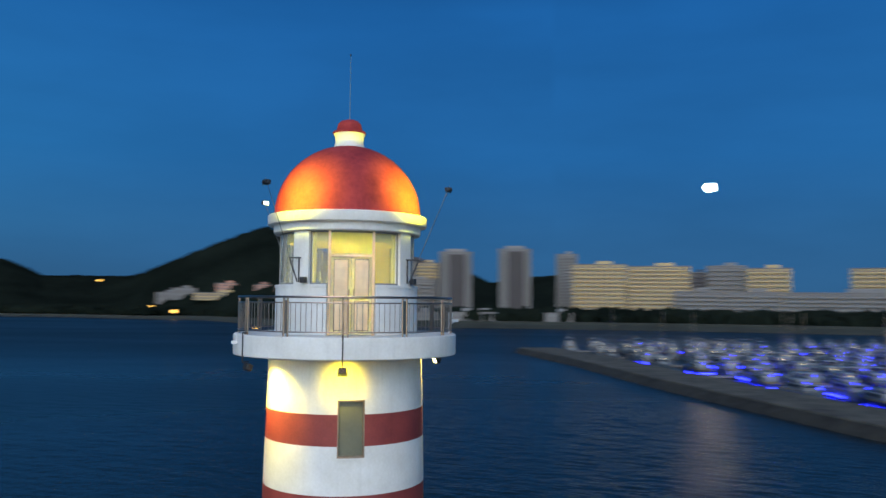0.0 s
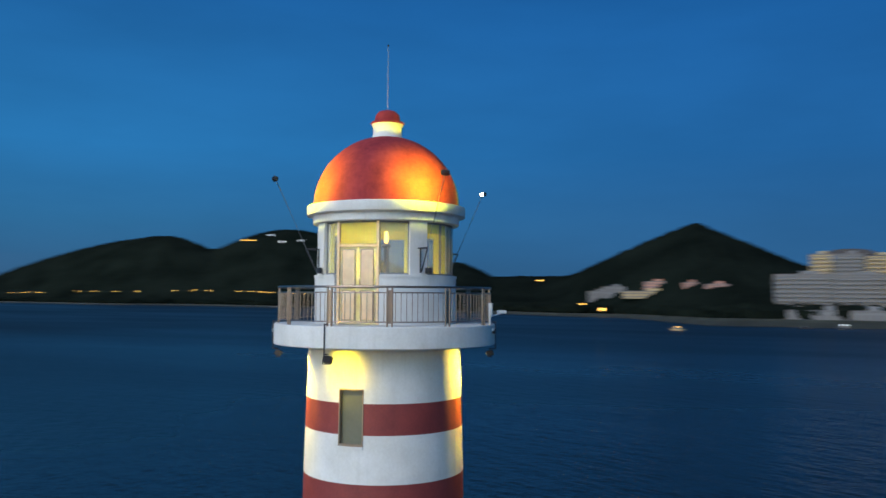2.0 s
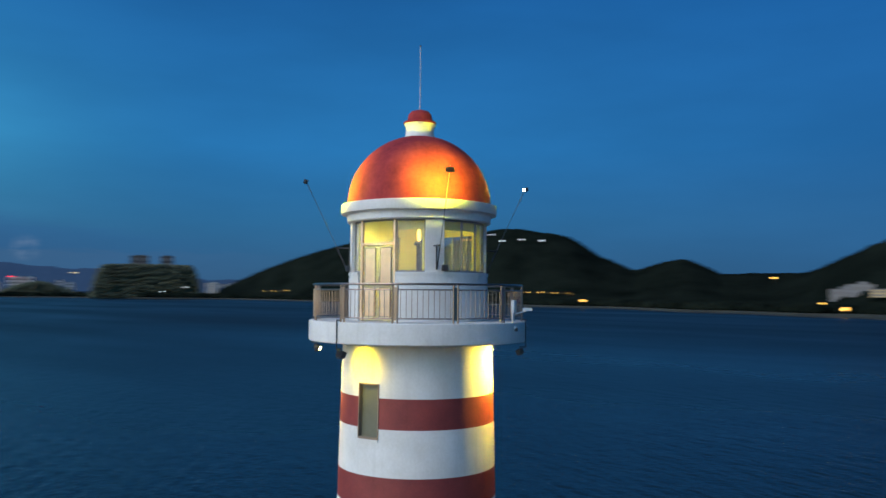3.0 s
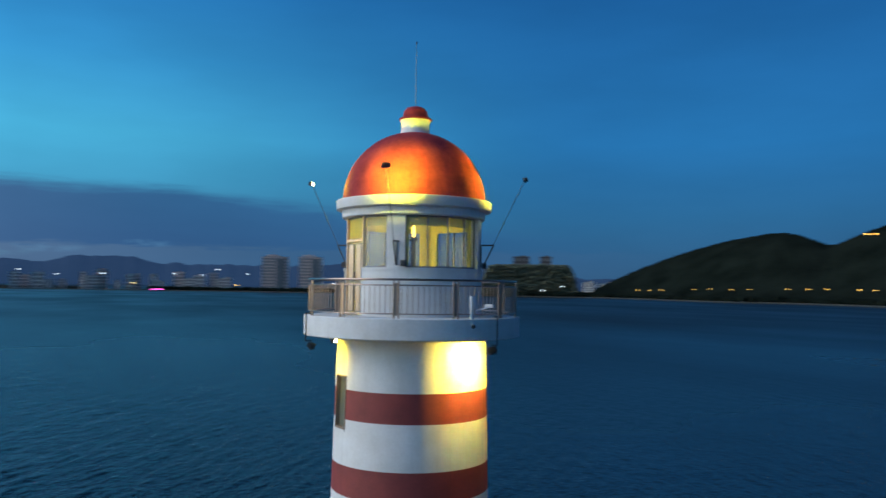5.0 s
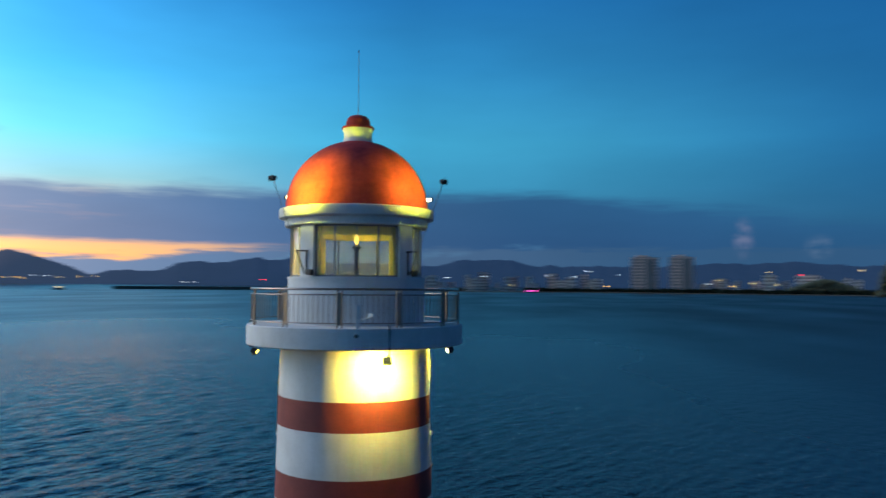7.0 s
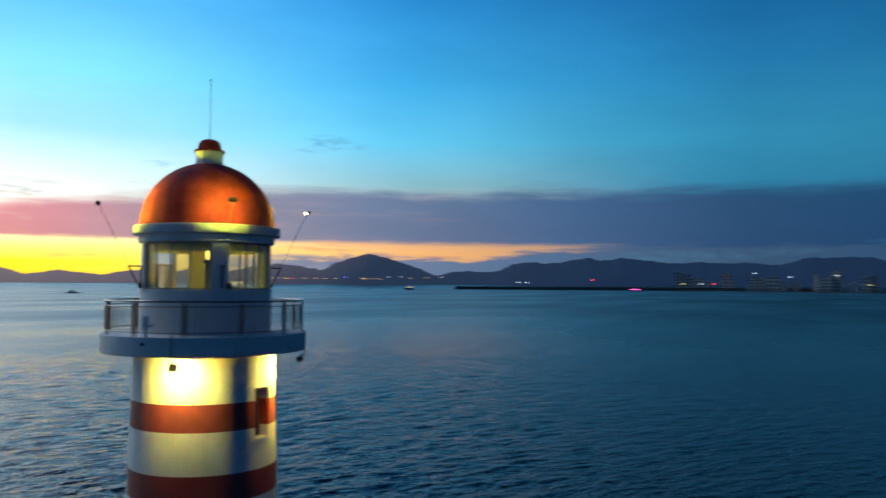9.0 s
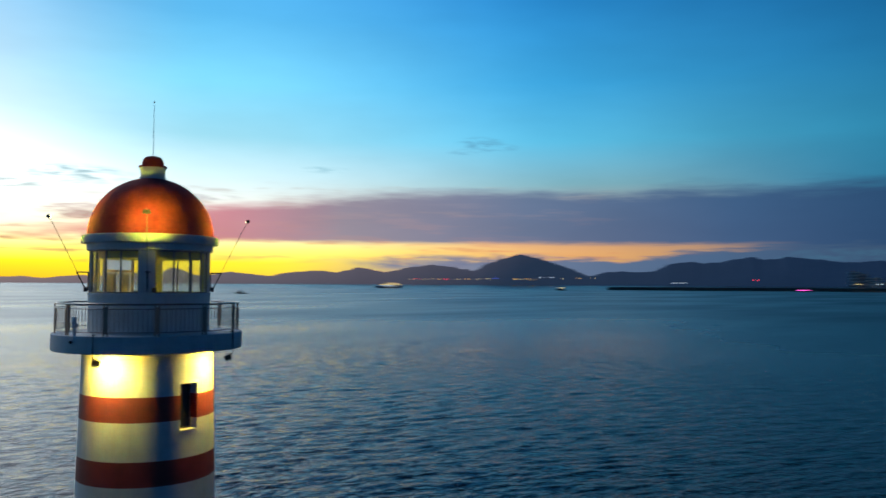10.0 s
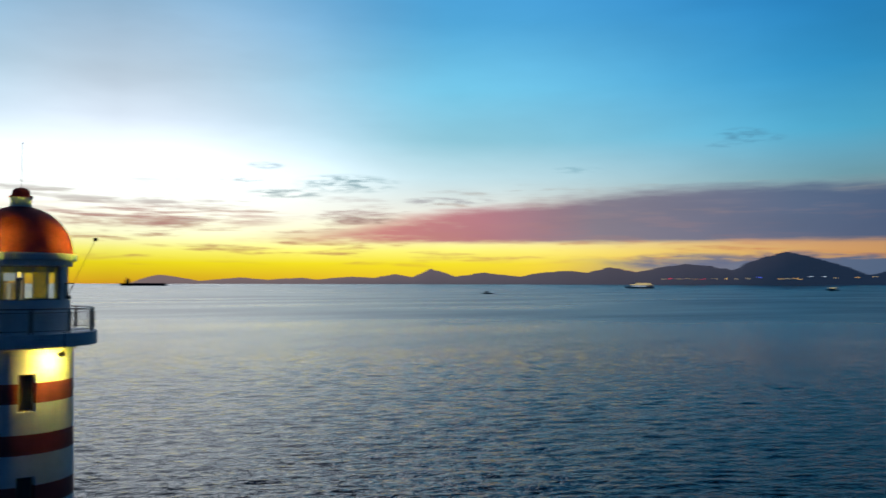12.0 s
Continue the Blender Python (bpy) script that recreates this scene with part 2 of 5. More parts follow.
def glow(name, colour, strength):
    m = bpy.data.materials.new(name)
    m.use_nodes = True
    p = m.node_tree.nodes["Principled BSDF"]
    p.inputs["Base Color"].default_value = (*colour, 1)
    p.inputs["Emission Color"].default_value = (*colour, 1)
    p.inputs["Emission Strength"].default_value = strength
    return m


def glass(name, tint, rough=0.02):
    m = bpy.data.materials.new(name)
    m.use_nodes = True
    t = m.node_tree
    p = t.nodes["Principled BSDF"]
    p.inputs["Base Color"].default_value = (*tint, 1)
    p.inputs["Transmission Weight"].default_value = 1.0
    p.inputs["Roughness"].default_value = rough
    p.inputs["IOR"].default_value = 1.2
    return m


WHITE = mat("white_masonry_paint", (0.80, 0.80, 0.80), 0.7, vary=0.07, scale=1.2, fine_scale=14, bump=0.15, second=(0.72, 0.71, 0.68), runs=0.10)
RED = mat("red_masonry_paint", (0.275, 0.050, 0.044), 0.62, vary=0.15, scale=1.5, fine_scale=18, bump=0.15, second=(0.22, 0.038, 0.04), runs=0.12)
DOME = mat("red_dome_paint", (0.35, 0.052, 0.056), 0.75, vary=0.24, scale=1.4, fine_scale=9, bump=0.08, second=(0.27, 0.038, 0.054), spec=0.05, runs=0.2)


def frosted(name, tint, passed=0.6):
    """Frosted glass that passes light on, diffused."""
    m = bpy.data.materials.new(name)
    m.use_nodes = True
    t = m.node_tree
    p = t.nodes["Principled BSDF"]
    p.inputs["Base Color"].default_value, p.inputs["Roughness"].default_value = (*tint, 1), 0.3
    tr, mx = t.nodes.new("ShaderNodeBsdfTranslucent"), t.nodes.new("ShaderNodeMixShader")
    tr.inputs["Color"].default_value = (*tint, 1)
    mx.inputs[0].default_value = passed
    t.links.new(p.outputs[0], mx.inputs[1])
    t.links.new(tr.outputs[0], mx.inputs[2])
    t.links.new(mx.outputs[0], t.nodes["Material Output"].inputs["Surface"])
    return m


FROST = frosted("frosted_yellow_glass", (0.96, 0.90, 0.72))
OPAL = frosted("opal_transom_glass", (0.97, 0.95, 0.86), 0.97)
YELLOW = mat("yellow_interior_paint", (0.76, 0.68, 0.13), 0.6, vary=0.08)
FRAME = mat("grey_window_frame", (0.20, 0.21, 0.23), 0.5, vary=0.1)
BRONZE = mat("bronze_window_frame", (0.30, 0.22, 0.16), 0.5, 0.2, vary=0.15)
PANEL = mat("frosted_window_panel", (0.135, 0.14, 0.105), 0.35, vary=0.15, scale=2, fine_scale=12)
DARKPANE = mat("dark_window_panel", (0.06, 0.06, 0.055), 0.25, vary=0.2)
DOORP = mat("cream_door_paint", (0.93, 0.70, 0.44), 0.5, vary=0.08, scale=4, second=(0.82, 0.58, 0.36), runs=0.18)
MOULD = mat("grey_brown_moulding", (0.34, 0.26, 0.20), 0.5)
STEEL = mat("brushed_stainless_steel", (0.34, 0.275, 0.24), 0.32, 1.0, vary=0.1, scale=6)
IRON = mat("dark_painted_iron", (0.05, 0.05, 0.055), 0.5, 0.3, vary=0.2)
GALV = mat("galvanised_steel_tube", (0.20, 0.22, 0.25), 0.5, 0.4, vary=0.2)
PLASTIC = mat("white_plastic_housing", (0.75, 0.75, 0.76), 0.4, vary=0.05)
ROCK = mat("dark_wet_stone", (0.036, 0.034, 0.028), 0.8, vary=0.3, scale=0.15, fine_scale=1.2, second=(0.016, 0.015, 0.013))
PAVING = mat("weathered_paving", (0.098, 0.090, 0.070), 0.85, vary=0.55, scale=0.22, fine_scale=2.5, second=(0.050, 0.047, 0.038))
REVETMENT = mat("weedy_stone_revetment", (0.044, 0.047, 0.036), 0.85, vary=0.35, scale=0.05, fine_scale=0.6, second=(0.028, 0.032, 0.024))
DECK = mat("deck_concrete", (0.45, 0.45, 0.46), 0.8, vary=0.12)
GLASS = glass("salt_filmed_window_glass", (0.90, 0.93, 0.92))
GLASS.node_tree.nodes["Principled BSDF"].inputs["Transmission Weight"].default_value = 0.9
LENS = glow("floodlight_lens", (1.0, 0.80, 0.30), 40.0)
LENS_YELLOW = glow("yellow_floodlight_lens", (1.0, 0.72, 0.08), 20.0)
BULB = glow("lantern_bulb", (1.0, 0.62, 0.10), 5.0)
FOREST = mat("dark_forest", (0.012, 0.0165, 0.0125), 0.9, vary=0.4, scale=0.012, fine_scale=0.15, second=(0.007, 0.011, 0.009), spec=0.0)
SHORE = mat("shore_soil", (0.13, 0.12, 0.10), 0.9, vary=0.3, scale=0.01, fine_scale=0.2)
FACADE = mat("pale_facade_plaster", (0.215, 0.21, 0.215), 0.75, vary=0.12, scale=0.05, fine_scale=0.6)
FACADE_WARM = mat("cream_facade_plaster", (0.54, 0.40, 0.21), 0.7, vary=0.12, scale=0.05, fine_scale=0.6)
FACADE_PINK = mat("pink_facade_plaster", (0.58, 0.28, 0.21), 0.75, vary=0.1, scale=0.05, fine_scale=0.6)
FACADE_DARK = mat("brown_facade_cladding", (0.06, 0.052, 0.055), 0.7, vary=0.15, scale=0.05, fine_scale=0.6)
FACADE_ROSE = mat("rose_facade_plaster", (0.80, 0.56, 0.48), 0.75, vary=0.12, scale=0.05, fine_scale=0.6)
FACADE_CITY = mat("pale_city_plaster", (0.74, 0.67, 0.62), 0.75, vary=0.15, scale=0.02, fine_scale=0.2)
HEADLAND = mat("dense_headland_foliage", (0.125, 0.135, 0.095), 0.9, vary=0.12, scale=0.02, fine_scale=0.2, second=(0.105, 0.118, 0.085), spec=0.0)
ROOFING = mat("grey_roofing", (0.18, 0.17, 0.17), 0.8, vary=0.2, scale=0.05)
WINDOW = mat("dark_reflecting_window", (0.05, 0.06, 0.08), 0.12, vary=0.2, scale=0.2)
HULL = mat("white_gelcoat", (0.20, 0.21, 0.23), 0.25, vary=0.05)
HULL_DARK = mat("dark_hull_paint", (0.03, 0.035, 0.05), 0.35, vary=0.1)
TEAK = mat("teak_deck", (0.32, 0.22, 0.13), 0.6, vary=0.15)
BLUE_LED = glow("blue_deck_light", (0.012, 0.016, 1.0), 22.0)
WARM_LED = glow("warm_cabin_light", (1.0, 0.72, 0.28), 2.5)
STREET = glow("sodium_street_light", (1.0, 0.52, 0.10), 4.0)
COOL = glow("cool_street_light", (0.85, 0.93, 1.0), 2.2)
REDLAMP = glow("red_sign_light", (1.0, 0.03, 0.06), 5.0)
PINKLAMP = glow("magenta_boat_light", (1.0, 0.1, 0.55), 6.0)
BLUELAMP = glow("blue_sign_light", (0.1, 0.15, 1.0), 4.0)
MOONLIGHT = glow("moonlight", (1.0, 0.80, 0.42), 70.0)


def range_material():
    """Far mountains, the haze of the air between painted in as glow: bluer to the north, paler and greyer under the
    sunset.
    """
    m = mat("far_mountain_painted_haze", (0.02, 0.026, 0.038), 1.0, vary=0.3, scale=0.004, fine_scale=0.03, spec=0.0)
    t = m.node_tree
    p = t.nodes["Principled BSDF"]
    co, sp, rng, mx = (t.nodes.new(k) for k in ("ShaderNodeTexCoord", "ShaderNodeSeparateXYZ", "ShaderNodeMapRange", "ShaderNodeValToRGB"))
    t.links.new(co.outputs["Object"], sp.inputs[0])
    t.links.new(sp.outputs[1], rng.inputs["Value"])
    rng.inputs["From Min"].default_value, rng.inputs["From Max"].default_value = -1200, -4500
    # emission ramp that paints the haze, from north to west
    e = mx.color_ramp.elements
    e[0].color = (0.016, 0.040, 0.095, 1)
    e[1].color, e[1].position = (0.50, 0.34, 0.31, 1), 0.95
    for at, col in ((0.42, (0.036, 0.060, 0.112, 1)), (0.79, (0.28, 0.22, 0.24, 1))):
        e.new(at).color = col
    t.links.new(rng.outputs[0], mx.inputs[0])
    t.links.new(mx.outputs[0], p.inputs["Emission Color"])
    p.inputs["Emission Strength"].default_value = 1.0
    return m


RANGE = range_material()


def water_material():
    m = bpy.data.materials.new("sea_water")
    m.use_nodes = True
    t = m.node_tree
    p = t.nodes["Principled BSDF"]
    p.inputs["Base Color"].default_value = (0.0065, 0.0145, 0.0195, 1)
    p.inputs["Roughness"].default_value = 0.10
    p.inputs["Specular IOR Level"].default_value = 0.29
    p.inputs["IOR"].default_value = 1.33
    co = t.nodes.new("ShaderNodeTexCoord")
    heights = []
    # ripples with long crests, running across the wind
    for turn, stretch, scale, detail in ((-28, 2.5, 0.30, 3), (-20, 2.2, 0.9, 3), (-36, 2.0, 2.2, 2), (-28, 3.5, 0.035, 2)):
        mp = t.nodes.new("ShaderNodeMapping")
        mp.vector_type = "TEXTURE"
        mp.inputs["Rotation"].default_value = (0, 0, radians(turn))
        mp.inputs["Scale"].default_value = (stretch, 1, 1)
        t.links.new(co.outputs["Object"], mp.inputs["Vector"])
        n = t.nodes.new("ShaderNodeTexNoise")
        n.inputs["Scale"].default_value, n.inputs["Detail"].default_value = scale, detail
        t.links.new(mp.outputs[0], n.inputs["Vector"])
        heights.append(n.outputs[0])
    far = t.nodes.new("ShaderNodeVectorMath")
    far.operation = "LENGTH"
    t.links.new(co.outputs["Object"], far.inputs[0])

    def by_distance(lo, hi, a, z):
        n = t.nodes.new("ShaderNodeMapRange")
        for key, v in (("From Min", lo), ("From Max", hi), ("To Min", a), ("To Max", z)):
            n.inputs[key].default_value = v
        t.links.new(far.outputs["Value"], n.inputs["Value"])
        return n.outputs[0]

    # the open bay to the south-west is rougher than the sheltered water off the marina
    sp, lee = t.nodes.new("ShaderNodeSeparateXYZ"), t.nodes.new("ShaderNodeMapRange")
    ratio, calm_ = t.nodes.new("ShaderNodeMath"), t.nodes.new("ShaderNodeMath")
    t.links.new(co.outputs["Object"], sp.inputs[0])
    ratio.operation, calm_.operation = "DIVIDE", "MULTIPLY"
    t.links.new(sp.outputs[1], ratio.inputs[0])
    t.links.new(far.outputs["Value"], ratio.inputs[1])
    for key, v in (("From Min", -0.75), ("From Max", 0.5), ("To Min", 1.0), ("To Max", 0.4)):
        lee.inputs[key].default_value = v
    t.links.new(ratio.outputs[0], lee.inputs["Value"])
    t.links.new(lee.outputs[0], calm_.inputs[0])
    t.links.new(by_distance(60, 560, 1.0, 0.12), calm_.inputs[1])
    calm = calm_.outputs[0]
    # slicks: long patches of smoother and rougher water
    slick_map, slick, slick_range = (t.nodes.new(k) for k in ("ShaderNodeMapping", "ShaderNodeTexNoise", "ShaderNodeMapRange"))
    slick_map.inputs["Rotation"].default_value = (0, 0, radians(20))
    slick_map.inputs["Scale"].default_value = (0.35, 1.0, 1)
    t.links.new(co.outputs["Object"], slick_map.inputs["Vector"])
    slick.inputs["Scale"].default_value, slick.inputs["Detail"].default_value = 0.009, 5
    t.links.new(slick_map.outputs[0], slick.inputs["Vector"])
    for key, v in (("From Min", 0.35), ("From Max", 0.65), ("To Min", -0.07), ("To Max", 0.07)):
        slick_range.inputs[key].default_value = v
    t.links.new(slick.outputs[0], slick_range.inputs["Value"])
    smear = t.nodes.new("ShaderNodeMath")
    smear.operation = "MULTIPLY_ADD"
    t.links.new(lee.outputs[0], smear.inputs[0])
    smear.inputs[1].default_value = -0.24
    t.links.new(by_distance(60, 500, 0.34, 0.56), smear.inputs[2])
    patchy = t.nodes.new("ShaderNodeMath")
    t.links.new(smear.outputs[0], patchy.inputs[0])
    t.links.new(slick_range.outputs[0], patchy.inputs[1])
    t.links.new(patchy.outputs[0], p.inputs["Roughness"])
    # sheen painted by place: stronger specular far out and over the open bay
    painted_sheen = t.nodes.new("ShaderNodeMath")
    painted_sheen.operation = "MULTIPLY_ADD"
    t.links.new(by_distance(60, 600, 0.95, 1.35), painted_sheen.inputs[0])
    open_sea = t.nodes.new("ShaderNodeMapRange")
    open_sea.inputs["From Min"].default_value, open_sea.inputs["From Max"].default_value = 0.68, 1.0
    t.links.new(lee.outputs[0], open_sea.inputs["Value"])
    t.links.new(open_sea.outputs[0], painted_sheen.inputs[1])
    painted_sheen.inputs[2].default_value = 0.36
    t.links.new(painted_sheen.outputs[0], p.inputs["Specular IOR Level"])
    last = None
    for h, dist in zip(heights, (0.62, 0.55, 0.32, 0.4)):
        b = t.nodes.new("ShaderNodeBump")
        b.inputs["Distance"].default_value = dist
        t.links.new(calm, b.inputs["Strength"])
        t.links.new(h, b.inputs["Height"])
        if last:
            t.links.new(last, b.inputs["Normal"])
        last = b.outputs[0]
    t.links.new(last, p.inputs["Normal"])
    return m


WATER = water_material()

# ---- builders ----


def part(name, bm, material, parent=None, label="", smooth=35):
    """Links a bmesh, or a mesh, as one object under a thing or a part."""
    if isinstance(bm, bmesh.types.BMesh):
        me = bpy.data.meshes.new(name)
        bm.normal_update()
        bm.to_mesh(me)
        bm.free()
        if smooth:
            me.polygons.foreach_set("use_smooth", [True] * len(me.polygons))
            me.set_sharp_from_angle(angle=radians(smooth))
        me.materials.append(material)
    else:
        me = bm
    ob = new(name, me)
    if parent:
        ob.parent = parent
    return tagged(ob, label=label) if label else ob


def thing(name, label, category, group="", kind="", at=None):
    ob = new(name)
    if at is not None:
        ob.matrix_basis = at
    return tagged(ob, label, category, group, kind)


def polar(r, az, z=0.0):
    return Vector((r * math.cos(radians(az)), r * math.sin(radians(az)), z))


def lathe(profile, n=96, bm=None, closed=True):
    """Turns a closed profile of (r, z) points round the z axis."""
    bm = bm or bmesh.new()
    rings = [[bm.verts.new(polar(r, 360 * k / n, z)) for r, z in profile] for k in range(n)]
    m = len(profile)
    for k in range(n):
        a, b = rings[k], rings[(k + 1) % n]
        for i in range(m if closed else m - 1):
            j = (i + 1) % m
            bm.faces.new((a[i], b[i], b[j], a[j]))
    return bm


def dome_shape(profile, n=96):
    """Turns an open profile that ends on the axis round it."""
    bm = lathe(profile, n, closed=False)
    bmesh.ops.remove_doubles(bm, verts=bm.verts[:], dist=1e-5)
    return bm


def arc_block(az0, az1, z0, z1, r0, r1, step=3.0, bm=None):
    """A curved block; r0 and r1, inner and outer radius, may be functions of z."""
    bm = bm or bmesh.new()
    f0 = r0 if callable(r0) else (lambda z: r0)
    f1 = r1 if callable(r1) else (lambda z: r1)
    n = max(1, round(abs(az1 - az0) / step))
    cols = []
    for k in range(n + 1):
        a = az0 + (az1 - az0) * k / n
        cols.append([bm.verts.new(polar(f(z), a, z)) for f, z in ((f0, z0), (f1, z0), (f1, z1), (f0, z1))])
    for a, b in zip(cols, cols[1:]):
        for i in range(4):
            j = (i + 1) % 4
            bm.faces.new((a[i], b[i], b[j], a[j]))
    bm.faces.new(cols[0])
    bm.faces.new(cols[-1][::-1])
    return bm


def box(size, at=(0, 0, 0), bevel=0.0, bm=None, turn=None):
    bm = bm or bmesh.new()
    m = Matrix.Translation(at) @ (turn or Matrix()) @ Matrix.Diagonal((*size, 1))
    made = bmesh.ops.create_cube(bm, size=1.0, matrix=m)
    if bevel:
        edges = list({e for v in made["verts"] for e in v.link_edges})
        bmesh.ops.bevel(bm, geom=edges, offset=bevel, segments=2, affect="EDGES", profile=0.5)
    return bm


def rod(a, b, r, n=10, bm=None, r_end=None):
    bm = bm or bmesh.new()
    a, b = Vector(a), Vector(b)
    q = (b - a).to_track_quat("Z", "Y").to_matrix().to_4x4()
    bmesh.ops.create_cone(bm, cap_ends=True, segments=n, radius1=r, radius2=r if r_end is None else r_end, depth=(b - a).length, matrix=Matrix.Translation((a + b) / 2) @ q)
    return bm


def ring_rod(r, z, tube, n=120, m=8):
    return lathe([(r + tube * math.cos(2 * math.pi * k / m), z + tube * math.sin(2 * math.pi * k / m)) for k in range(m)], n)


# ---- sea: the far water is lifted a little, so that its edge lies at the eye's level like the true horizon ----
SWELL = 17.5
# columns stand closer over the bay and the marina than behind the tower
turns = np.append(np.linspace(25, 268, 1240, endpoint=False), np.linspace(268, 385, 110, endpoint=False))
COLS = len(turns)
radii = [8.0, 20.0] + [30 * 1.0048 ** k for k in range(560)] + [470, 560, 720, 1000, 1500, 2200, 2800, 3000, 3200, 3400, 3600, 3800, 4000, 4200, 4500, 4900]
rr, aa = np.meshgrid(np.array(radii), np.radians(turns), indexing="ij")
wx, wy = rr * np.cos(aa), rr * np.sin(aa)
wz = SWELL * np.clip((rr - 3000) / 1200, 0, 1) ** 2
waves = np.random.RandomState(7)
grow = 1 + 0.6 * np.clip((rr - 80) / 160, 0, 1)
lee_ = 1.0 - 0.62 * np.clip((wy / rr + 0.75) / 1.25, 0, 1)
fade = np.clip((rr - 22) / 12, 0, 1) * np.clip((465 - rr) / 330, 0, 1)
for k in range(44):
    length_ = 0.7 * 9 ** (k / 43)
    way = radians(246 + waves.uniform(-30, 30))
    keep = np.clip(length_ / (rr * 0.0044) / 2.4 - 1, 0, 1)
    wz += fade * keep * grow * lee_ * 0.0072 * length_ * (1.45 if length_ < 1.5 else 1.15 if length_ < 2.4 else 0.6 if length_ < 4.2 else 0.3) * np.sin(2 * math.pi / length_ * (wx * math.cos(way) + wy * math.sin(way)) + waves.uniform(0, 6.3))
n_r = len(radii)
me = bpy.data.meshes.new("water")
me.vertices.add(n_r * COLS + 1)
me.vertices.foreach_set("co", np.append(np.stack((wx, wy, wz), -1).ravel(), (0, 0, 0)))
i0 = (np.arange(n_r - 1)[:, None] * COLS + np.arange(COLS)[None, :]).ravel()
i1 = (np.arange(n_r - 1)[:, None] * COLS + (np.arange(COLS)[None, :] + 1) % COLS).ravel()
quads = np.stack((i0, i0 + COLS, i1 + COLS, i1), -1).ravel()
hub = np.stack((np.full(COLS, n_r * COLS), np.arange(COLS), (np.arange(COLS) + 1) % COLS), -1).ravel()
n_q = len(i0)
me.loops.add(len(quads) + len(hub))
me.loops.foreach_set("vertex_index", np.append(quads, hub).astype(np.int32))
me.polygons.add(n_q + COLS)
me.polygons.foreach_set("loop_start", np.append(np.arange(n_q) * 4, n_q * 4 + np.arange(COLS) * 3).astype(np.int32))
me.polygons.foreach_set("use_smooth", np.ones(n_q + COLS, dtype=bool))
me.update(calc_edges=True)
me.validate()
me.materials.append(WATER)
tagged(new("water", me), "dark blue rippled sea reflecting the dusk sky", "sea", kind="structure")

# ---- lighthouse ----
Z = 18.0                      # under side of the gallery
TAPER = 0.022
PERIOD, RED_H, FIRST = 2.059, 0.811, -1.471


def shaft_r(z):
    return 2.171 - TAPER * (z - (Z - 0.2))


lighthouse = thing("lighthouse", "round red and white banded lighthouse with floodlit red dome", "lighthouse")
WINDOWS = ((-88.4, -70.2, -2.63, -1.10), (88.8, 106.2, -2.68, -1.10), (88.8, 106.2, -6.80, -5.22))
bands = []
top_z, k = Z - 0.02, 0
while top_z > -1:
    red_top = Z + FIRST - PERIOD * k
    bands.append((red_top, top_z, WHITE))
    bands.append((red_top - RED_H, red_top, RED))
    top_z, k = red_top - RED_H, k + 1
for z0, z1, paint in bands:
    cuts = sorted({z0, z1, *[Z + w[i] for w in WINDOWS for i in (2, 3) if z0 < Z + w[i] < z1]})
    bm = bmesh.new()
    for a, b in zip(cuts, cuts[1:]):
        mid = (a + b) / 2
        gaps = sorted((w[0], w[1]) for w in WINDOWS if Z + w[2] < mid < Z + w[3])
        if not gaps:
            lathe([(shaft_r(a) - 0.42, a), (shaft_r(a), a), (shaft_r(b), b), (shaft_r(b) - 0.42, b)], 120, bm)
            continue
        start = gaps[-1][1] - 360
        for g0, g1 in gaps:
            arc_block(start, g0, a, b, lambda z: shaft_r(z) - 0.42, shaft_r, 3.0, bm)
            start = g1
    part("painted_band", bm, paint, lighthouse, "red painted band" if paint is RED else "white painted band")

for i, (a0, a1, z0, z1) in enumerate(WINDOWS):
    z0, z1 = Z + z0, Z + z1
    deep = 0.10 if i == 0 else 0.30
    f = lambda z: shaft_r(z) - deep - 0.06
    win = part("window", arc_block(a0, a1, z0, z0 + 0.06, f, lambda z: shaft_r(z) + 0.035, 4), WHITE, lighthouse, "narrow recessed stair window")
    fw = 0.8 if i == 0 else 1.5
    bm = bmesh.new()
    for b0, b1, c0, c1 in ((a0, a0 + fw, z0 + 0.06, z1), (a1 - fw, a1, z0 + 0.06, z1), (a0 + fw, a1 - fw, z1 - 0.035, z1), (a0 + fw, a1 - fw, z0 + 0.06, z0 + 0.11)):
        arc_block(b0, b1, c0, c1, f, (lambda z: shaft_r(z) + 0.02) if i == 0 else (lambda z: shaft_r(z) - deep + 0.02), 4, bm)
    part("window_frame", bm, BRONZE, win)
    part("pane", arc_block(a0 + fw, a1 - fw, z0 + 0.11, z1 - 0.035, lambda z: shaft_r(z) - deep - 0.03, lambda z: shaft_r(z) - deep, 4), PANEL if i == 0 else DARKPANE, win, "frosted grey pane" if i == 0 else "dark glass pane")

# gallery
part("gallery_slab", lathe([(0.3, Z - 0.02), (3.11, Z - 0.02), (3.135, Z + 0.005), (3.135, Z + 0.53), (3.115, Z + 0.55), (0.3, Z + 0.55)], 120), WHITE, lighthouse, "white projecting gallery slab")
part("gallery_moulding", lathe([(2.0, Z - 0.12), (shaft_r(Z) + 0.05, Z - 0.12), (shaft_r(Z) + 0.10, Z - 0.024), (2.0, Z - 0.024)], 120), WHITE, lighthouse)

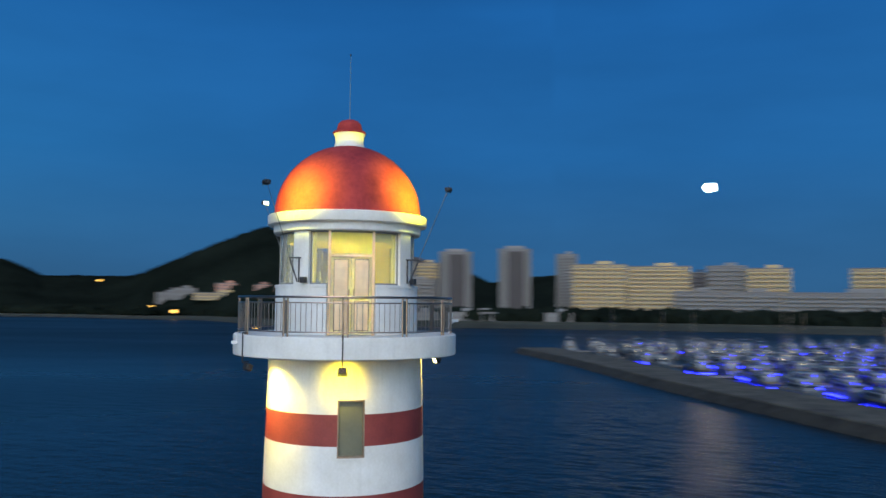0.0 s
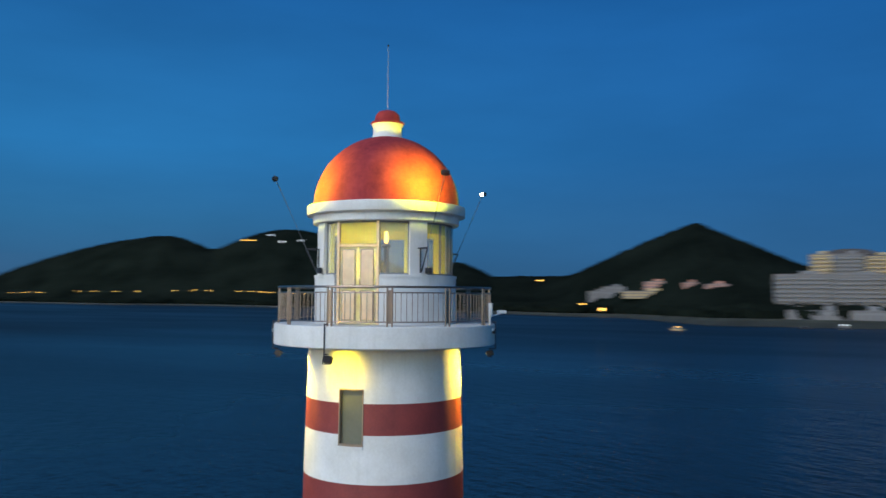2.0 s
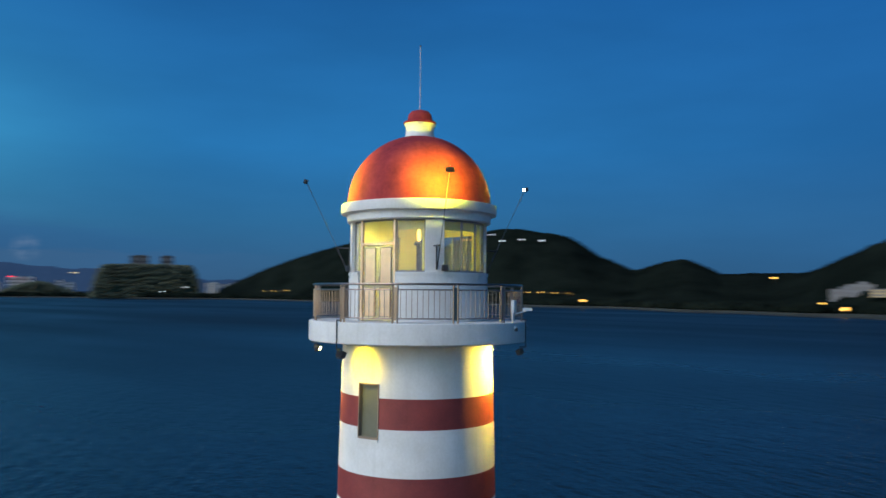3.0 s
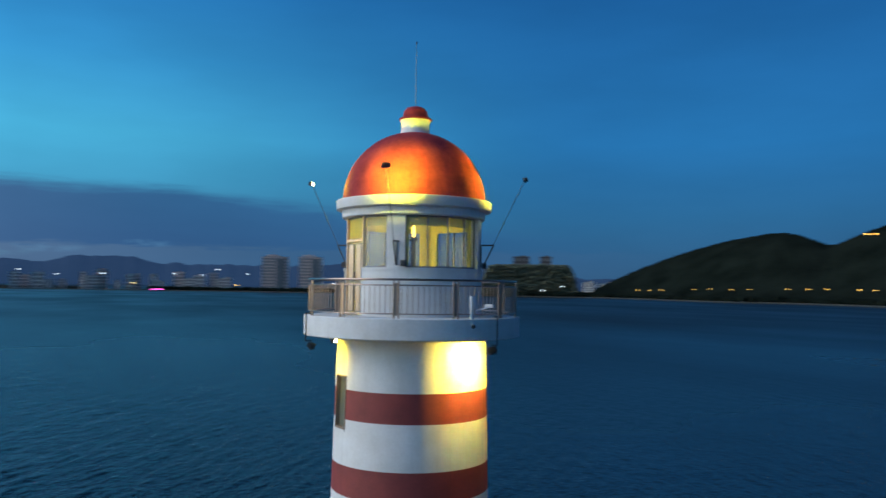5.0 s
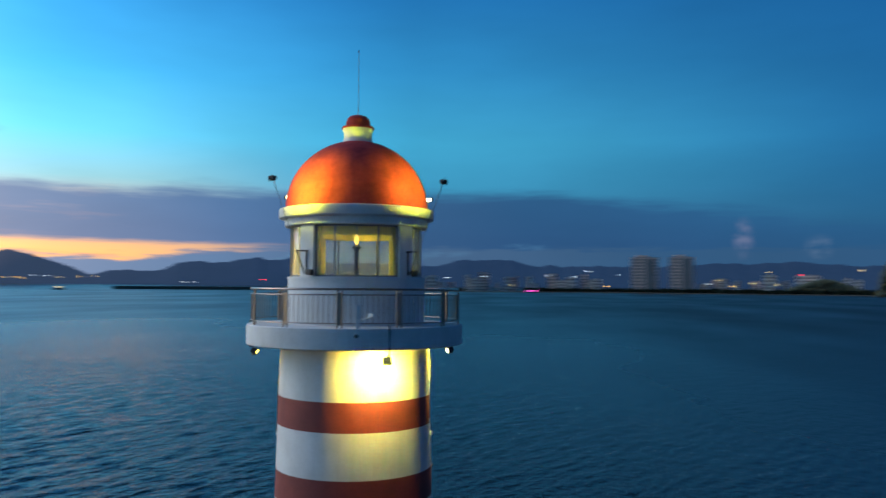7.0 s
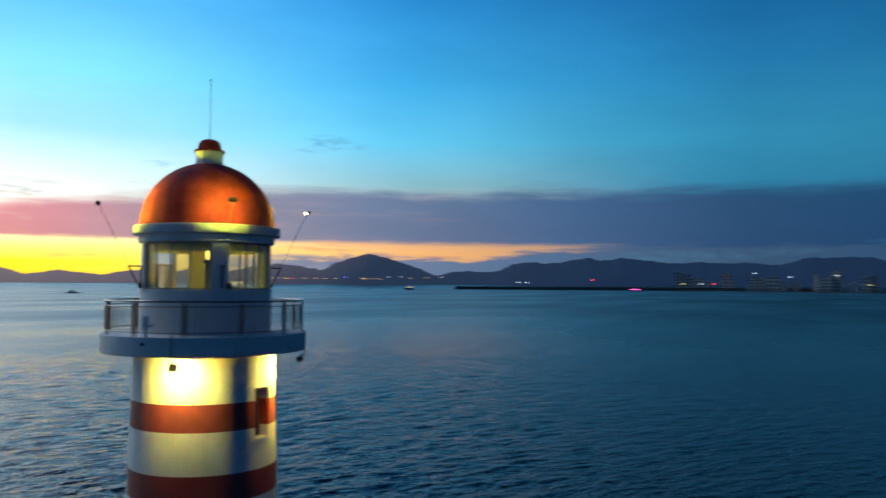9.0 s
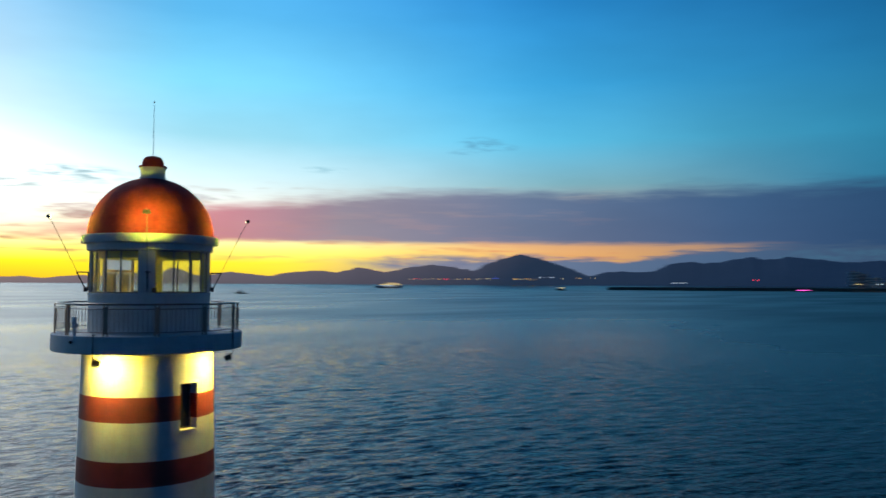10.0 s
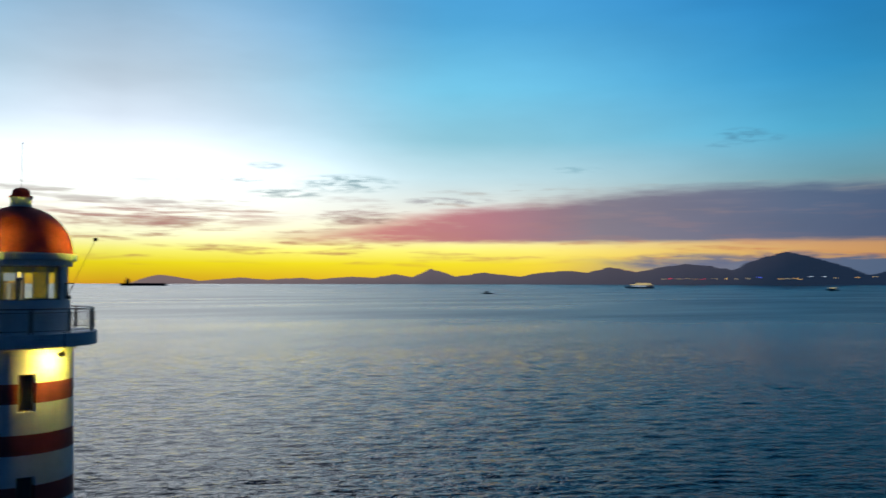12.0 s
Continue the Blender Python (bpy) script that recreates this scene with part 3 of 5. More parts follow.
# lantern room: a low drum, four piers, four glazed bays with the door in the southern one
FLOOR, SILL, HEAD = Z + 0.55, Z + 1.87, Z + 3.33
DOOR = (-99.0, -61.0)
part("drum_wall", arc_block(DOOR[1], DOOR[0] + 360, FLOOR + 0.004, SILL, 1.74, 2.015), WHITE, lighthouse, "white curved drum wall")
part("drum_coping", arc_block(DOOR[1] + 0.3, DOOR[0] + 359.7, SILL - 0.05, SILL + 0.025, 1.73, 2.035), WHITE, lighthouse)
PIERS = (-30.0, 58.0, 148.0, 238.0)
for a in PIERS:
    pier = part("pier", arc_block(a - 7.5, a + 7.5, SILL + 0.027, HEAD - 0.005, 1.80, 1.995), WHITE, lighthouse, "white masonry pier")
    part("pier_lining", arc_block(a - 9.5, a + 9.5, SILL + 0.03, HEAD - 0.01, 1.70, 1.797), YELLOW, pier, "yellow painted inner face")
bays = [(PIERS[i] + 7.5, PIERS[(i + 1) % 4] + (360 if i == 3 else 0) - 7.5) for i in range(4)]
RG = 1.885
for i, (b0, b1) in enumerate(bays):
    stops = [b0 + (b1 - b0) * q / 4 for q in range(5)]
    if i == 3:
        stops = [b0, DOOR[0] + 360, DOOR[1] + 360, b1]
    bay = part("lantern_window", arc_block(b0, b1, HEAD - 0.05, HEAD - 0.006, RG - 0.03, RG + 0.03), FRAME, lighthouse, "curved glazed bay with slim grey frame")
    spans = [(p, q) for p, q in zip(stops, stops[1:]) if not (i == 3 and abs(p - DOOR[0] - 360) < 1)]
    for p, q in spans:
        part("sill_bar", arc_block(p, q, SILL + 0.027, SILL + 0.07, RG - 0.03, RG + 0.03), FRAME, bay)
        pane = part("pane", arc_block(p + 0.4, q - 0.4, SILL + 0.07, HEAD - 0.05, RG - 0.005, RG + 0.005), GLASS, bay, "clear curved glass")
        pane.visible_shadow = False
    for a in stops:
        if i == 3 and abs(a - DOOR[0] - 360) > 1 and abs(a - DOOR[1] - 360) > 1 or i != 3:
            part("mullion", arc_block(a - 0.55, a + 0.55, SILL + 0.07, HEAD - 0.05, RG - 0.03, RG + 0.03, 1), FRAME, bay)

# entablature over the glass, cornice, dome, neck and cap
part("fascia", lathe([(1.72, HEAD), (2.06, HEAD), (2.09, HEAD + 0.03), (2.10, HEAD + 0.22), (1.72, HEAD + 0.22)], 120), WHITE, lighthouse, "white curved fascia")
part("cornice", lathe([(1.72, HEAD + 0.222), (2.14, HEAD + 0.222), (2.15, HEAD + 0.245), (2.26, HEAD + 0.25), (2.267, HEAD + 0.262), (2.267, HEAD + 0.505), (2.255, HEAD + 0.52), (2.06, HEAD + 0.55), (1.72, HEAD + 0.55)], 120), WHITE, lighthouse, "white projecting cornice")
part("inner_lintel", lathe([(1.64, HEAD - 0.27), (1.70, HEAD - 0.27), (1.70, HEAD - 0.004), (1.64, HEAD - 0.004)], 96), YELLOW, lighthouse, "yellow painted lintel above the glass")
part("room_ceiling", lathe([(0.02, HEAD + 0.215), (1.718, HEAD + 0.215), (1.718, HEAD + 0.3), (0.02, HEAD + 0.3)], 60), YELLOW, lighthouse, "yellow painted ceiling")
part("room_floor", lathe([(0.02, FLOOR + 0.004), (1.73, FLOOR + 0.004), (1.73, FLOOR + 0.03), (0.02, FLOOR + 0.03)], 60), DECK, lighthouse)
part("inner_lining", arc_block(DOOR[1] + 1, DOOR[0] + 359, FLOOR + 0.035, SILL - 0.055, 1.70, 1.738), YELLOW, lighthouse, "yellow painted inner wall")
DB = Z + 3.86
prof = [(2.09 * math.cos(radians(a)), DB + 2.07 * math.sin(radians(a))) for a in range(0, 91, 3)]
prof[-1] = (0.0, DB + 2.07)
part("dome", dome_shape(prof), DOME, lighthouse, "red painted hemispherical dome")
part("neck", lathe([(0.01, Z + 5.82), (0.47, Z + 5.82), (0.43, Z + 5.96), (0.41, Z + 6.02), (0.41, Z + 6.19), (0.44, Z + 6.25), (0.46, Z + 6.29), (0.01, Z + 6.29)], 48), WHITE, lighthouse, "white neck under the cap")
part("cap_brim", lathe([(0.01, Z + 6.292), (0.475, Z + 6.292), (0.485, Z + 6.32), (0.46, Z + 6.36), (0.01, Z + 6.36)], 48), DOME, lighthouse)
prof = [(0.37, Z + 6.362), (0.36, Z + 6.48), (0.33, Z + 6.59), (0.25, Z + 6.67), (0.13, Z + 6.71), (0.0, Z + 6.72)]
part("cap", dome_shape(prof, 48), DOME, lighthouse, "small red finial cap")
part("lightning_rod", rod((0, 0, Z + 6.7), (0, 0, Z + 8.62), 0.012, 8, r_end=0.008), STEEL, lighthouse, "thin steel lightning rod")
part("rod_tip", lathe([(0.001, Z + 8.60), (0.02, Z + 8.615), (0.026, Z + 8.64), (0.02, Z + 8.665), (0.001, Z + 8.69)], 12), IRON, lighthouse)


def sheet(w, h, at):
    bm = bmesh.new()
    x, y, z = at
    bm.faces.new([bm.verts.new((x + sx_ * w / 2, y, z + sz_ * h / 2)) for sx_, sz_ in ((-1, -1), (1, -1), (1, 1), (-1, 1))])
    return bm


# double door with a lit transom
DR = 1.90
p0, p1 = polar(DR, DOOR[0]), polar(DR, DOOR[1])
mid, along = (p0 + p1) / 2, (p1 - p0).normalized()
DW = (p1 - p0).length
DM = Matrix.Translation((mid.x, mid.y, FLOOR)) @ Matrix.Rotation(math.atan2(along.y, along.x), 4, "Z")
door = part("door", box((0.07, 0.12, 2.89), (-DW / 2 + 0.035, 0, 1.45)), DOORP, lighthouse, "cream panelled double door with glazed transom")
door.matrix_basis = DM
part("door_frame", box((0.07, 0.12, 2.89), (DW / 2 - 0.035, 0, 1.45)), DOORP, door)
part("door_head", box((DW - 0.14, 0.12, 0.06), (0, 0, 2.86)), DOORP, door)
part("transom_bar", box((DW - 0.14, 0.12, 0.07), (0, 0, 2.12)), DOORP, door)
trans = part("transom_pane", sheet(DW - 0.14, 0.67, (0, 0.01, 2.492)), OPAL, door, "frosted transom glass lit from inside")
LW = (DW - 0.16) / 2
for s in (-1, 1):
    leaf = part("door_leaf", sheet(LW, 2.06, (s * (LW / 2 + 0.004), 0.0, 1.05)), FROST, door, "frosted glass leaf lit from inside")
    for zc, hh in ((1.50, 1.02), (0.52, 0.78)):
        cx, w = s * (LW / 2 + 0.004), LW - 0.17
        part("leaf_panel", box((w, 0.03, hh), (cx, -0.03, zc), 0.006), DOORP, leaf, "cream raised panel")
        bm = bmesh.new()
        for dx, dz, ww, hz in ((0, hh / 2, w + 0.02, 0.02), (0, -hh / 2, w + 0.02, 0.02), (-w / 2, 0, 0.02, hh), (w / 2, 0, 0.02, hh)):
            box((ww, 0.03, hz), (cx + dx, -0.036, zc + dz), 0, bm)
        part("panel_moulding", bm, MOULD, leaf)
    part("handle", rod((s * 0.06, -0.06, 1.0), (s * 0.06, -0.06, 1.22), 0.014), STEEL, leaf)

# lantern on its post inside the glass
lantern = thing("lantern", "dark lantern post with a glowing yellow bulb inside the glass", "lamp")
part("post", rod((0, 0, FLOOR + 0.03), (0, 0, Z + 2.72), 0.07, 16), IRON, lantern)
part("collar", lathe([(0.02, Z + 2.72), (0.13, Z + 2.72), (0.15, Z + 2.78), (0.09, Z + 2.84), (0.02, Z + 2.84)], 24), IRON, lantern)
part("bulb", lathe([(0.005, Z + 2.84), (0.04, Z + 2.86), (0.055, Z + 2.98), (0.05, Z + 3.10), (0.03, Z + 3.17), (0.005, Z + 3.19)], 24), BULB, lantern, "glowing yellow bulb")


def lamp(name, kind, energy, colour, at, parent=None, size=0.1, cone=None, blend=0.6):
    data = bpy.data.lights.new(name, kind)
    data.energy, data.color = energy, colour
    data.shadow_soft_size = size
    if cone:
        data.spot_size, data.spot_blend = radians(cone), blend
    ob = new(name, data)
    ob.parent = parent
    ob.matrix_basis = at
    return ob


LANTERN_W, DOME_W, WALL_W = 300.0, 700.0, 1300.0
lamp("lantern_light", "POINT", LANTERN_W, (1.0, 0.82, 0.16), Matrix.Translation((0, 0, Z + 3.36)), lantern, 0.0)

# ---- railing round the gallery ----
railing = thing("railing", "stainless steel gallery railing with paired posts and thin balusters", "railing")
RR = 3.01
part("top_rail", ring_rod(RR, Z + 1.555, 0.030), STEEL, railing)
part("middle_rail", ring_rod(RR, Z + 1.41, 0.016), STEEL, railing)
part("bottom_rail", ring_rod(RR, Z + 0.67, 0.016), STEEL, railing)
post_bm = bmesh.new()
for s in (-1, 1):
    rod((0, s * 0.062, 0), (0, s * 0.062, 0.985), 0.026, 10, post_bm)
post_me = part("post", post_bm, STEEL, railing).data
plate_me = part("infill_plate", box((0.012, 0.10, 0.84), (0, 0, 0.5)), STEEL, railing).data
bal_me = part("baluster", rod((0, 0, 0.67 - 0.55), (0, 0, 1.41 - 0.55), 0.009, 6), STEEL, railing).data
first = True
for k in range(12):
    a = 6 + 30 * k
    m = Matrix.Translation(polar(RR, a, Z + 0.55)) @ Matrix.Rotation(radians(a), 4, "Z")
    for name, me in (("post", post_me), ("infill_plate", plate_me)):
        ob = [o for o in railing.children if o.data is me][0] if first else part(name, me, None, railing)
        ob.matrix_basis = m
    for j in range(1, 11):
        a2 = a + 30 * j / 11
        ob = [o for o in railing.children if o.data is bal_me][0] if first and j == 1 else part("baluster", bal_me, None, railing)
        ob.matrix_basis = Matrix.Translation(polar(RR, a2, Z + 0.55))
    first = False

# ---- floodlights ----


def flood_head(parent, at, lens, size=0.88, hood=0.045):
    """A box floodlight that shines along its own -x."""
    head = part("lamp_head", box((0.13, 0.24, 0.19), (0.03, 0, 0), 0.015), IRON, parent, "black floodlight housing")
    head.matrix_basis = at @ Matrix.Scale(size, 4)
    part("lens", box((0.024, 0.20, 0.15), (-0.046, 0, 0), 0.008), lens, head, "bright warm lens")
    bm = bmesh.new()
    for size, at_ in (((hood, 0.012, 0.19), (-0.034 - hood / 2, 0.114, 0)), ((hood, 0.012, 0.19), (-0.034 - hood / 2, -0.114, 0)), ((hood, 0.216, 0.012), (-0.034 - hood / 2, 0, 0.089)), ((hood, 0.216, 0.012), (-0.034 - hood / 2, 0, -0.089))):
        box(size, at_, 0, bm)
    part("visor", bm, IRON, head)
    for k in range(5):
        part("cooling_fin", box((0.05, 0.012, 0.16), (0.115, -0.08 + 0.04 * k, 0)), IRON, head)
    bm = box((0.03, 0.012, 0.16), (0.02, 0.13, -0.06))
    box((0.03, 0.012, 0.16), (0.02, -0.13, -0.06), 0, bm)
    box((0.03, 0.272, 0.012), (0.02, 0, -0.14), 0, bm)
    part("yoke", bm, IRON, head)
    return head


def dome_flood(power, aim_z, cone):
    """On a leaning pole stayed from a pier; built at azimuth 0."""
    f = thing("floodlight", "small black floodlight on a leaning pole, shining at the dome", "floodlight", "dome floodlights")
    foot, tip = Vector((2.06, 0, Z + 1.95)), Vector((3.27, 0, Z + 4.48))
    part("pole", rod(foot, tip + (tip - foot).normalized() * 0.12, 0.007, 8), GALV, f)
    bm = rod((2.02, 0.07, Z + 2.60), (2.40, 0.0, Z + 2.60), 0.020, 8)
    rod((2.02, -0.07, Z + 2.60), (2.40, 0.0, Z + 2.60), 0.020, 8, bm)
    rod((2.08, 0, Z + 1.97), (2.39, 0, Z + 2.60), 0.018, 8, bm)
    part("stay", bm, IRON, f)
    part("wall_bar", rod((2.02, 0, Z + 1.95), (2.02, 0, Z + 2.60), 0.02, 8), IRON, f)
    part("control_box", box((0.12, 0.16, 0.16), (2.08, 0.22, Z + 2.01), 0.01), IRON, f)
    part("cable", rod((2.07, 0.02, Z + 2.0), (3.25, 0.02, Z + 4.38), 0.003, 6), IRON, f)
    aim = Matrix.Translation(tip) @ Matrix.Rotation(radians(-10), 4, "Y")
    flood_head(f, aim @ Matrix.Diagonal((0.62, 0.92, 0.55, 1)), LENS, 1.0, 0.026)
    lamp("beam", "SPOT", power, (1.0, 0.94, 0.02), look(tip + Vector((-0.12, 0, 0)), Vector((1.5, 0, Z + aim_z))), f, 0.05, cone, 0.8)
    return f


def wall_flood(lens, colour, power, cone=142, aim=0.62, blend=1.0):
    """Hung outside the gallery's edge, shining in at the shaft; built at azimuth 0."""
    f = thing("floodlight", "small black floodlight hung from the gallery edge on a pipe", "floodlight", "shaft floodlights")
    bm = rod((3.16, 0, Z + 0.62), (3.16, 0, Z - 0.16), 0.016, 8)
    rod((3.16, 0, Z - 0.16), (2.98, 0, Z - 0.16), 0.016, 8, bm)
    rod((3.03, 0, Z + 0.60), (3.17, 0, Z + 0.60), 0.016, 8, bm)
    part("hanger", bm, IRON, f)
    tip = Vector((2.98, 0, Z - 0.30))
    flood_head(f, Matrix.Translation(tip) @ Matrix.Rotation(radians(-24), 4, "Y"), lens)
    lamp("beam", "SPOT", power, colour, look(tip + Vector((-0.12, 0, -0.03)), Vector((2.15, 0, Z - aim))), f, 0.04, cone, blend)
    return f


# the two on the landward side are the weaker ones
for a, power, aim_z, cone in ((-29.0, DOME_W, 4.37, 98), (59.0, DOME_W * 0.6, 4.38, 98), (148.0, DOME_W * 0.6, 4.38, 98), (237.0, DOME_W, 4.37, 98)):
    dome_flood(power, aim_z, cone).matrix_basis = Matrix.Rotation(radians(a), 4, "Z")
south = wall_flood(LENS_YELLOW, (1.0, 0.74, 0.0), 136.0, 100, 0.66, 1.0)
south.matrix_basis = Matrix.Rotation(radians(-85), 4, "Z")
white_flood = wall_flood(LENS, (1.0, 0.74, 0.07), WALL_W, 142, 0.70)
white_flood.matrix_basis = Matrix.Rotation(radians(30), 4, "Z")
copy_thing(white_flood, Matrix.Rotation(radians(120), 4, "Z"))
west_flood = wall_flood(LENS, (1.0, 0.76, 0.10), 760.0, 118, 1.35, 1.0)
west_flood.matrix_basis = Matrix.Rotation(radians(-142), 4, "Z")

# ---- small fittings on the gallery ----
cctv = thing("security_camera", "white security camera and box on the railing", "camera", at=Matrix.Rotation(radians(14.8), 4, "Z"))
part("junction_box", box((0.10, 0.15, 0.34), (3.08, 0, Z + 0.98), 0.012), PLASTIC, cctv)
part("arm", rod((3.06, 0.12, Z + 0.78), (3.30, 0.34, Z + 0.86), 0.02, 8), PLASTIC, cctv)
part("housing", box((0.26, 0.09, 0.09), (3.32, 0.36, Z + 0.90), 0.012, turn=Matrix.Rotation(radians(25), 4, "Z")), PLASTIC, cctv)
part("bracket", box((0.05, 0.10, 0.40), (3.06, 0, Z + 0.72), 0.006), PLASTIC, cctv)
eye = thing("dome_camera", "dark round camera fixed to the gallery edge", "camera", at=Matrix.Rotation(radians(14.2), 4, "Z"))
bm = bmesh.new()
bmesh.ops.create_uvsphere(bm, u_segments=16, v_segments=10, radius=0.055, matrix=Matrix.Translation((3.17, 0, Z + 0.36)))
part("lens_ball", bm, IRON, eye)
part("mount", rod((3.13, 0, Z + 0.40), (3.18, 0, Z + 0.40), 0.05, 12), PLASTIC, eye)

edge_box = thing("junction_box", "small pale junction box fixed to the gallery edge", "junction box", at=Matrix.Rotation(radians(-152), 4, "Z"))
part("box_body", box((0.14, 0.12, 0.09), (3.20, 0, Z + 0.33), 0.012), PLASTIC, edge_box)
part("conduit", rod((3.15, 0, Z + 0.36), (3.15, 0, Z + 0.60), 0.012, 8), PLASTIC, edge_box)

# ---- land and hills ----
EYE = 19.5


def along_pairs(pairs, a):
    """Smooth passage through (azimuth, value) pairs."""
    if a <= pairs[0][0]:
        return pairs[0][1]
    for (a0, v0), (a1, v1) in zip(pairs, pairs[1:]):
        if a <= a1:
            s = (a - a0) / (a1 - a0)
            return v0 + (v1 - v0) * s * s * (3 - 2 * s)
    return pairs[-1][1]


SHORE_AT = ((40, 600), (76, 600), (100, 615), (109, 830), (117, 950), (125, 1180), (141, 1640), (153, 2300), (165, 2650), (180, 3000), (200, 3300))
RIDGE_AT = ((40, 1250), (96, 1250), (107, 1350), (114, 1900), (130, 2150), (150, 2700), (200, 3900))
# wooded hills: azimuth, angle above the eye's level, spread to either side, roundness (of either side)
PEAKS = ((102.2, 5.15, 11.5, 11.8, 1.05, 1.12), (113.0, 1.5, 7.0, 8.0, 3.0), (91.0, 2.9, 7.0, 8.0, 1.6), (80.0, 2.0, 9.0, 12.0, 1.6), (118.9, 2.45, 4.5, 6.5, 1.5), (124.8, 2.6, 5.0, 6.0, 1.6),
         (130.7, 4.65, 8.5, 9.0, 1.9), (127.4, 4.1, 5.0, 6.0, 1.8), (138.9, 4.0, 6.5, 9.6, 1.7), (142.0, 3.3, 6.0, 9.4, 1.5))


def bump_sum(peaks, a):
    best = 0.0
    for at, high, low_w, up_w, *rounds in peaks:
        q = abs(a - at) / (low_w if a < at else up_w)
        if q < 1:
            v = high * (1 - q ** (rounds[0] if a < at else rounds[-1]))
            best = v if best <= 0 else max(best, v) + 0.06 * min(best, v) * math.exp(-abs(best - v) * 3)
    return best


def smooth01(x):
    x = min(1.0, max(0.0, x))
    return x * x * (3 - 2 * x)


def land_height(a, r):
    d0, d1 = along_pairs(SHORE_AT, a), along_pairs(RIDGE_AT, a)
    angle = bump_sum(PEAKS, a)
    high = max(0.0, EYE + d1 * math.tan(radians(angle))) if angle > 0.05 else 0.0
    p = polar(r, a)
    start = d0 + 0.34 * (d1 - d0)
    rise = smooth01((r - start) / (d1 - start)) ** 0.9 if r < d1 else 1 - 0.6 * smooth01((r - d1) / (0.5 * d1))
    wild = noise.fractal((p.x * 0.004, p.y * 0.004, 0), 1.0, 2.0, 4)
    trees = noise.noise((p.x * 0.07, p.y * 0.07, 3.0)) * 3.5 + noise.noise((p.x * 0.19, p.y * 0.19, 5.0)) * 2.0
    return 2.6 + max(0, high - 2.6) * rise * (1 + 0.05 * wild * (1 - abs(2 * rise - 1))) + trees * smooth01(high * rise / 25)


def land_sheet(name, a0, a1, step, rows, material, label):
    verts, faces = [], []
    n = int(round((a1 - a0) / step)) + 1
    for k in range(n):
        a = a0 + k * step
        d0, d1 = along_pairs(SHORE_AT, a), along_pairs(RIDGE_AT, a)
        for j in range(rows):
            s = j / (rows - 1)
            r = d0 + (1.25 * d1 - d0) * s
            verts.append(polar(r, a, land_height(a, r)))
    for k in range(n - 1):
        for j in range(rows - 1):
            i = k * rows + j
            faces.append((i, i + 1, i + rows + 1, i + rows))
    me = bpy.data.meshes.new(name)
    me.from_pydata(verts, [], faces)
    me.materials.append(material)
    me.polygons.foreach_set("use_smooth", [True] * len(me.polygons))
    if me.polygons[len(me.polygons) // 2].normal.z < 0:
        me.flip_normals()
    return tagged(new(name, me), label, "hill", kind="structure")


land_sheet("ground", 40, 200, 0.16, 64, FOREST, "dark wooded hills above a low coast")

# sea wall along the coast
verts, faces = [], []
for k in range(0, 641):
    a = 40 + k * 0.25
    d0 = along_pairs(SHORE_AT, a)
    tall = along_pairs(((100, 4.9), (112, 3.0)), a)
    for dr, z in ((-26, -1.0), (-4.5, tall - 1.4), (-2.0, tall), (4.0, tall), (4.0, 0)):
        verts.append(polar(d0 + dr + 1.5 * noise.noise((a, 0, 0)), a, z))
for k in range(640):
    for j in range(4):
        i = k * 5 + j
        faces.append((i, i + 5, i + 6, i + 1))
me = bpy.data.meshes.new("sea_wall")
me.from_pydata(verts, [], faces)
me.materials.append(REVETMENT)
me.materials.append(PAVING)
me.polygons.foreach_set("material_index", [1 if k % 4 >= 2 else 0 for k in range(len(faces))])
tagged(new("sea_wall", me), "long sloping stone sea wall with a pale concrete top", "sea wall", kind="structure")

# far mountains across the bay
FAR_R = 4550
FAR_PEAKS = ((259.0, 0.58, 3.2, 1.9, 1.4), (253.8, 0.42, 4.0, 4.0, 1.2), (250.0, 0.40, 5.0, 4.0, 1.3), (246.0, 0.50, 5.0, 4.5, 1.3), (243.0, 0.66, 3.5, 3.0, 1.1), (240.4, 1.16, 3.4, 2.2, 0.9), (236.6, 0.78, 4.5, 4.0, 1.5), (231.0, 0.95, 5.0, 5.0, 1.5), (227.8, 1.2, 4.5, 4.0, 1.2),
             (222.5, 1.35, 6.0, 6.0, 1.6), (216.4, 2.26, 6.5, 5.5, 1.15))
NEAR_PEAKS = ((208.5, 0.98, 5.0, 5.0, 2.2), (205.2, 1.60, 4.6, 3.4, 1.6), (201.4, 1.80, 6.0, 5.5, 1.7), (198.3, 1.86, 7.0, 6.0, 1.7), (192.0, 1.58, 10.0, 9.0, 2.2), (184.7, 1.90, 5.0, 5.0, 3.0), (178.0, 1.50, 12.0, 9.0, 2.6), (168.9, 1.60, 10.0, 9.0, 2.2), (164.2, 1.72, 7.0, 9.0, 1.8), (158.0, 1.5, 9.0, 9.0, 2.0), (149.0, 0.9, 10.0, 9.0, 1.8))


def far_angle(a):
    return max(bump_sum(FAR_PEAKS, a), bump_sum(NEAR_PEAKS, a))


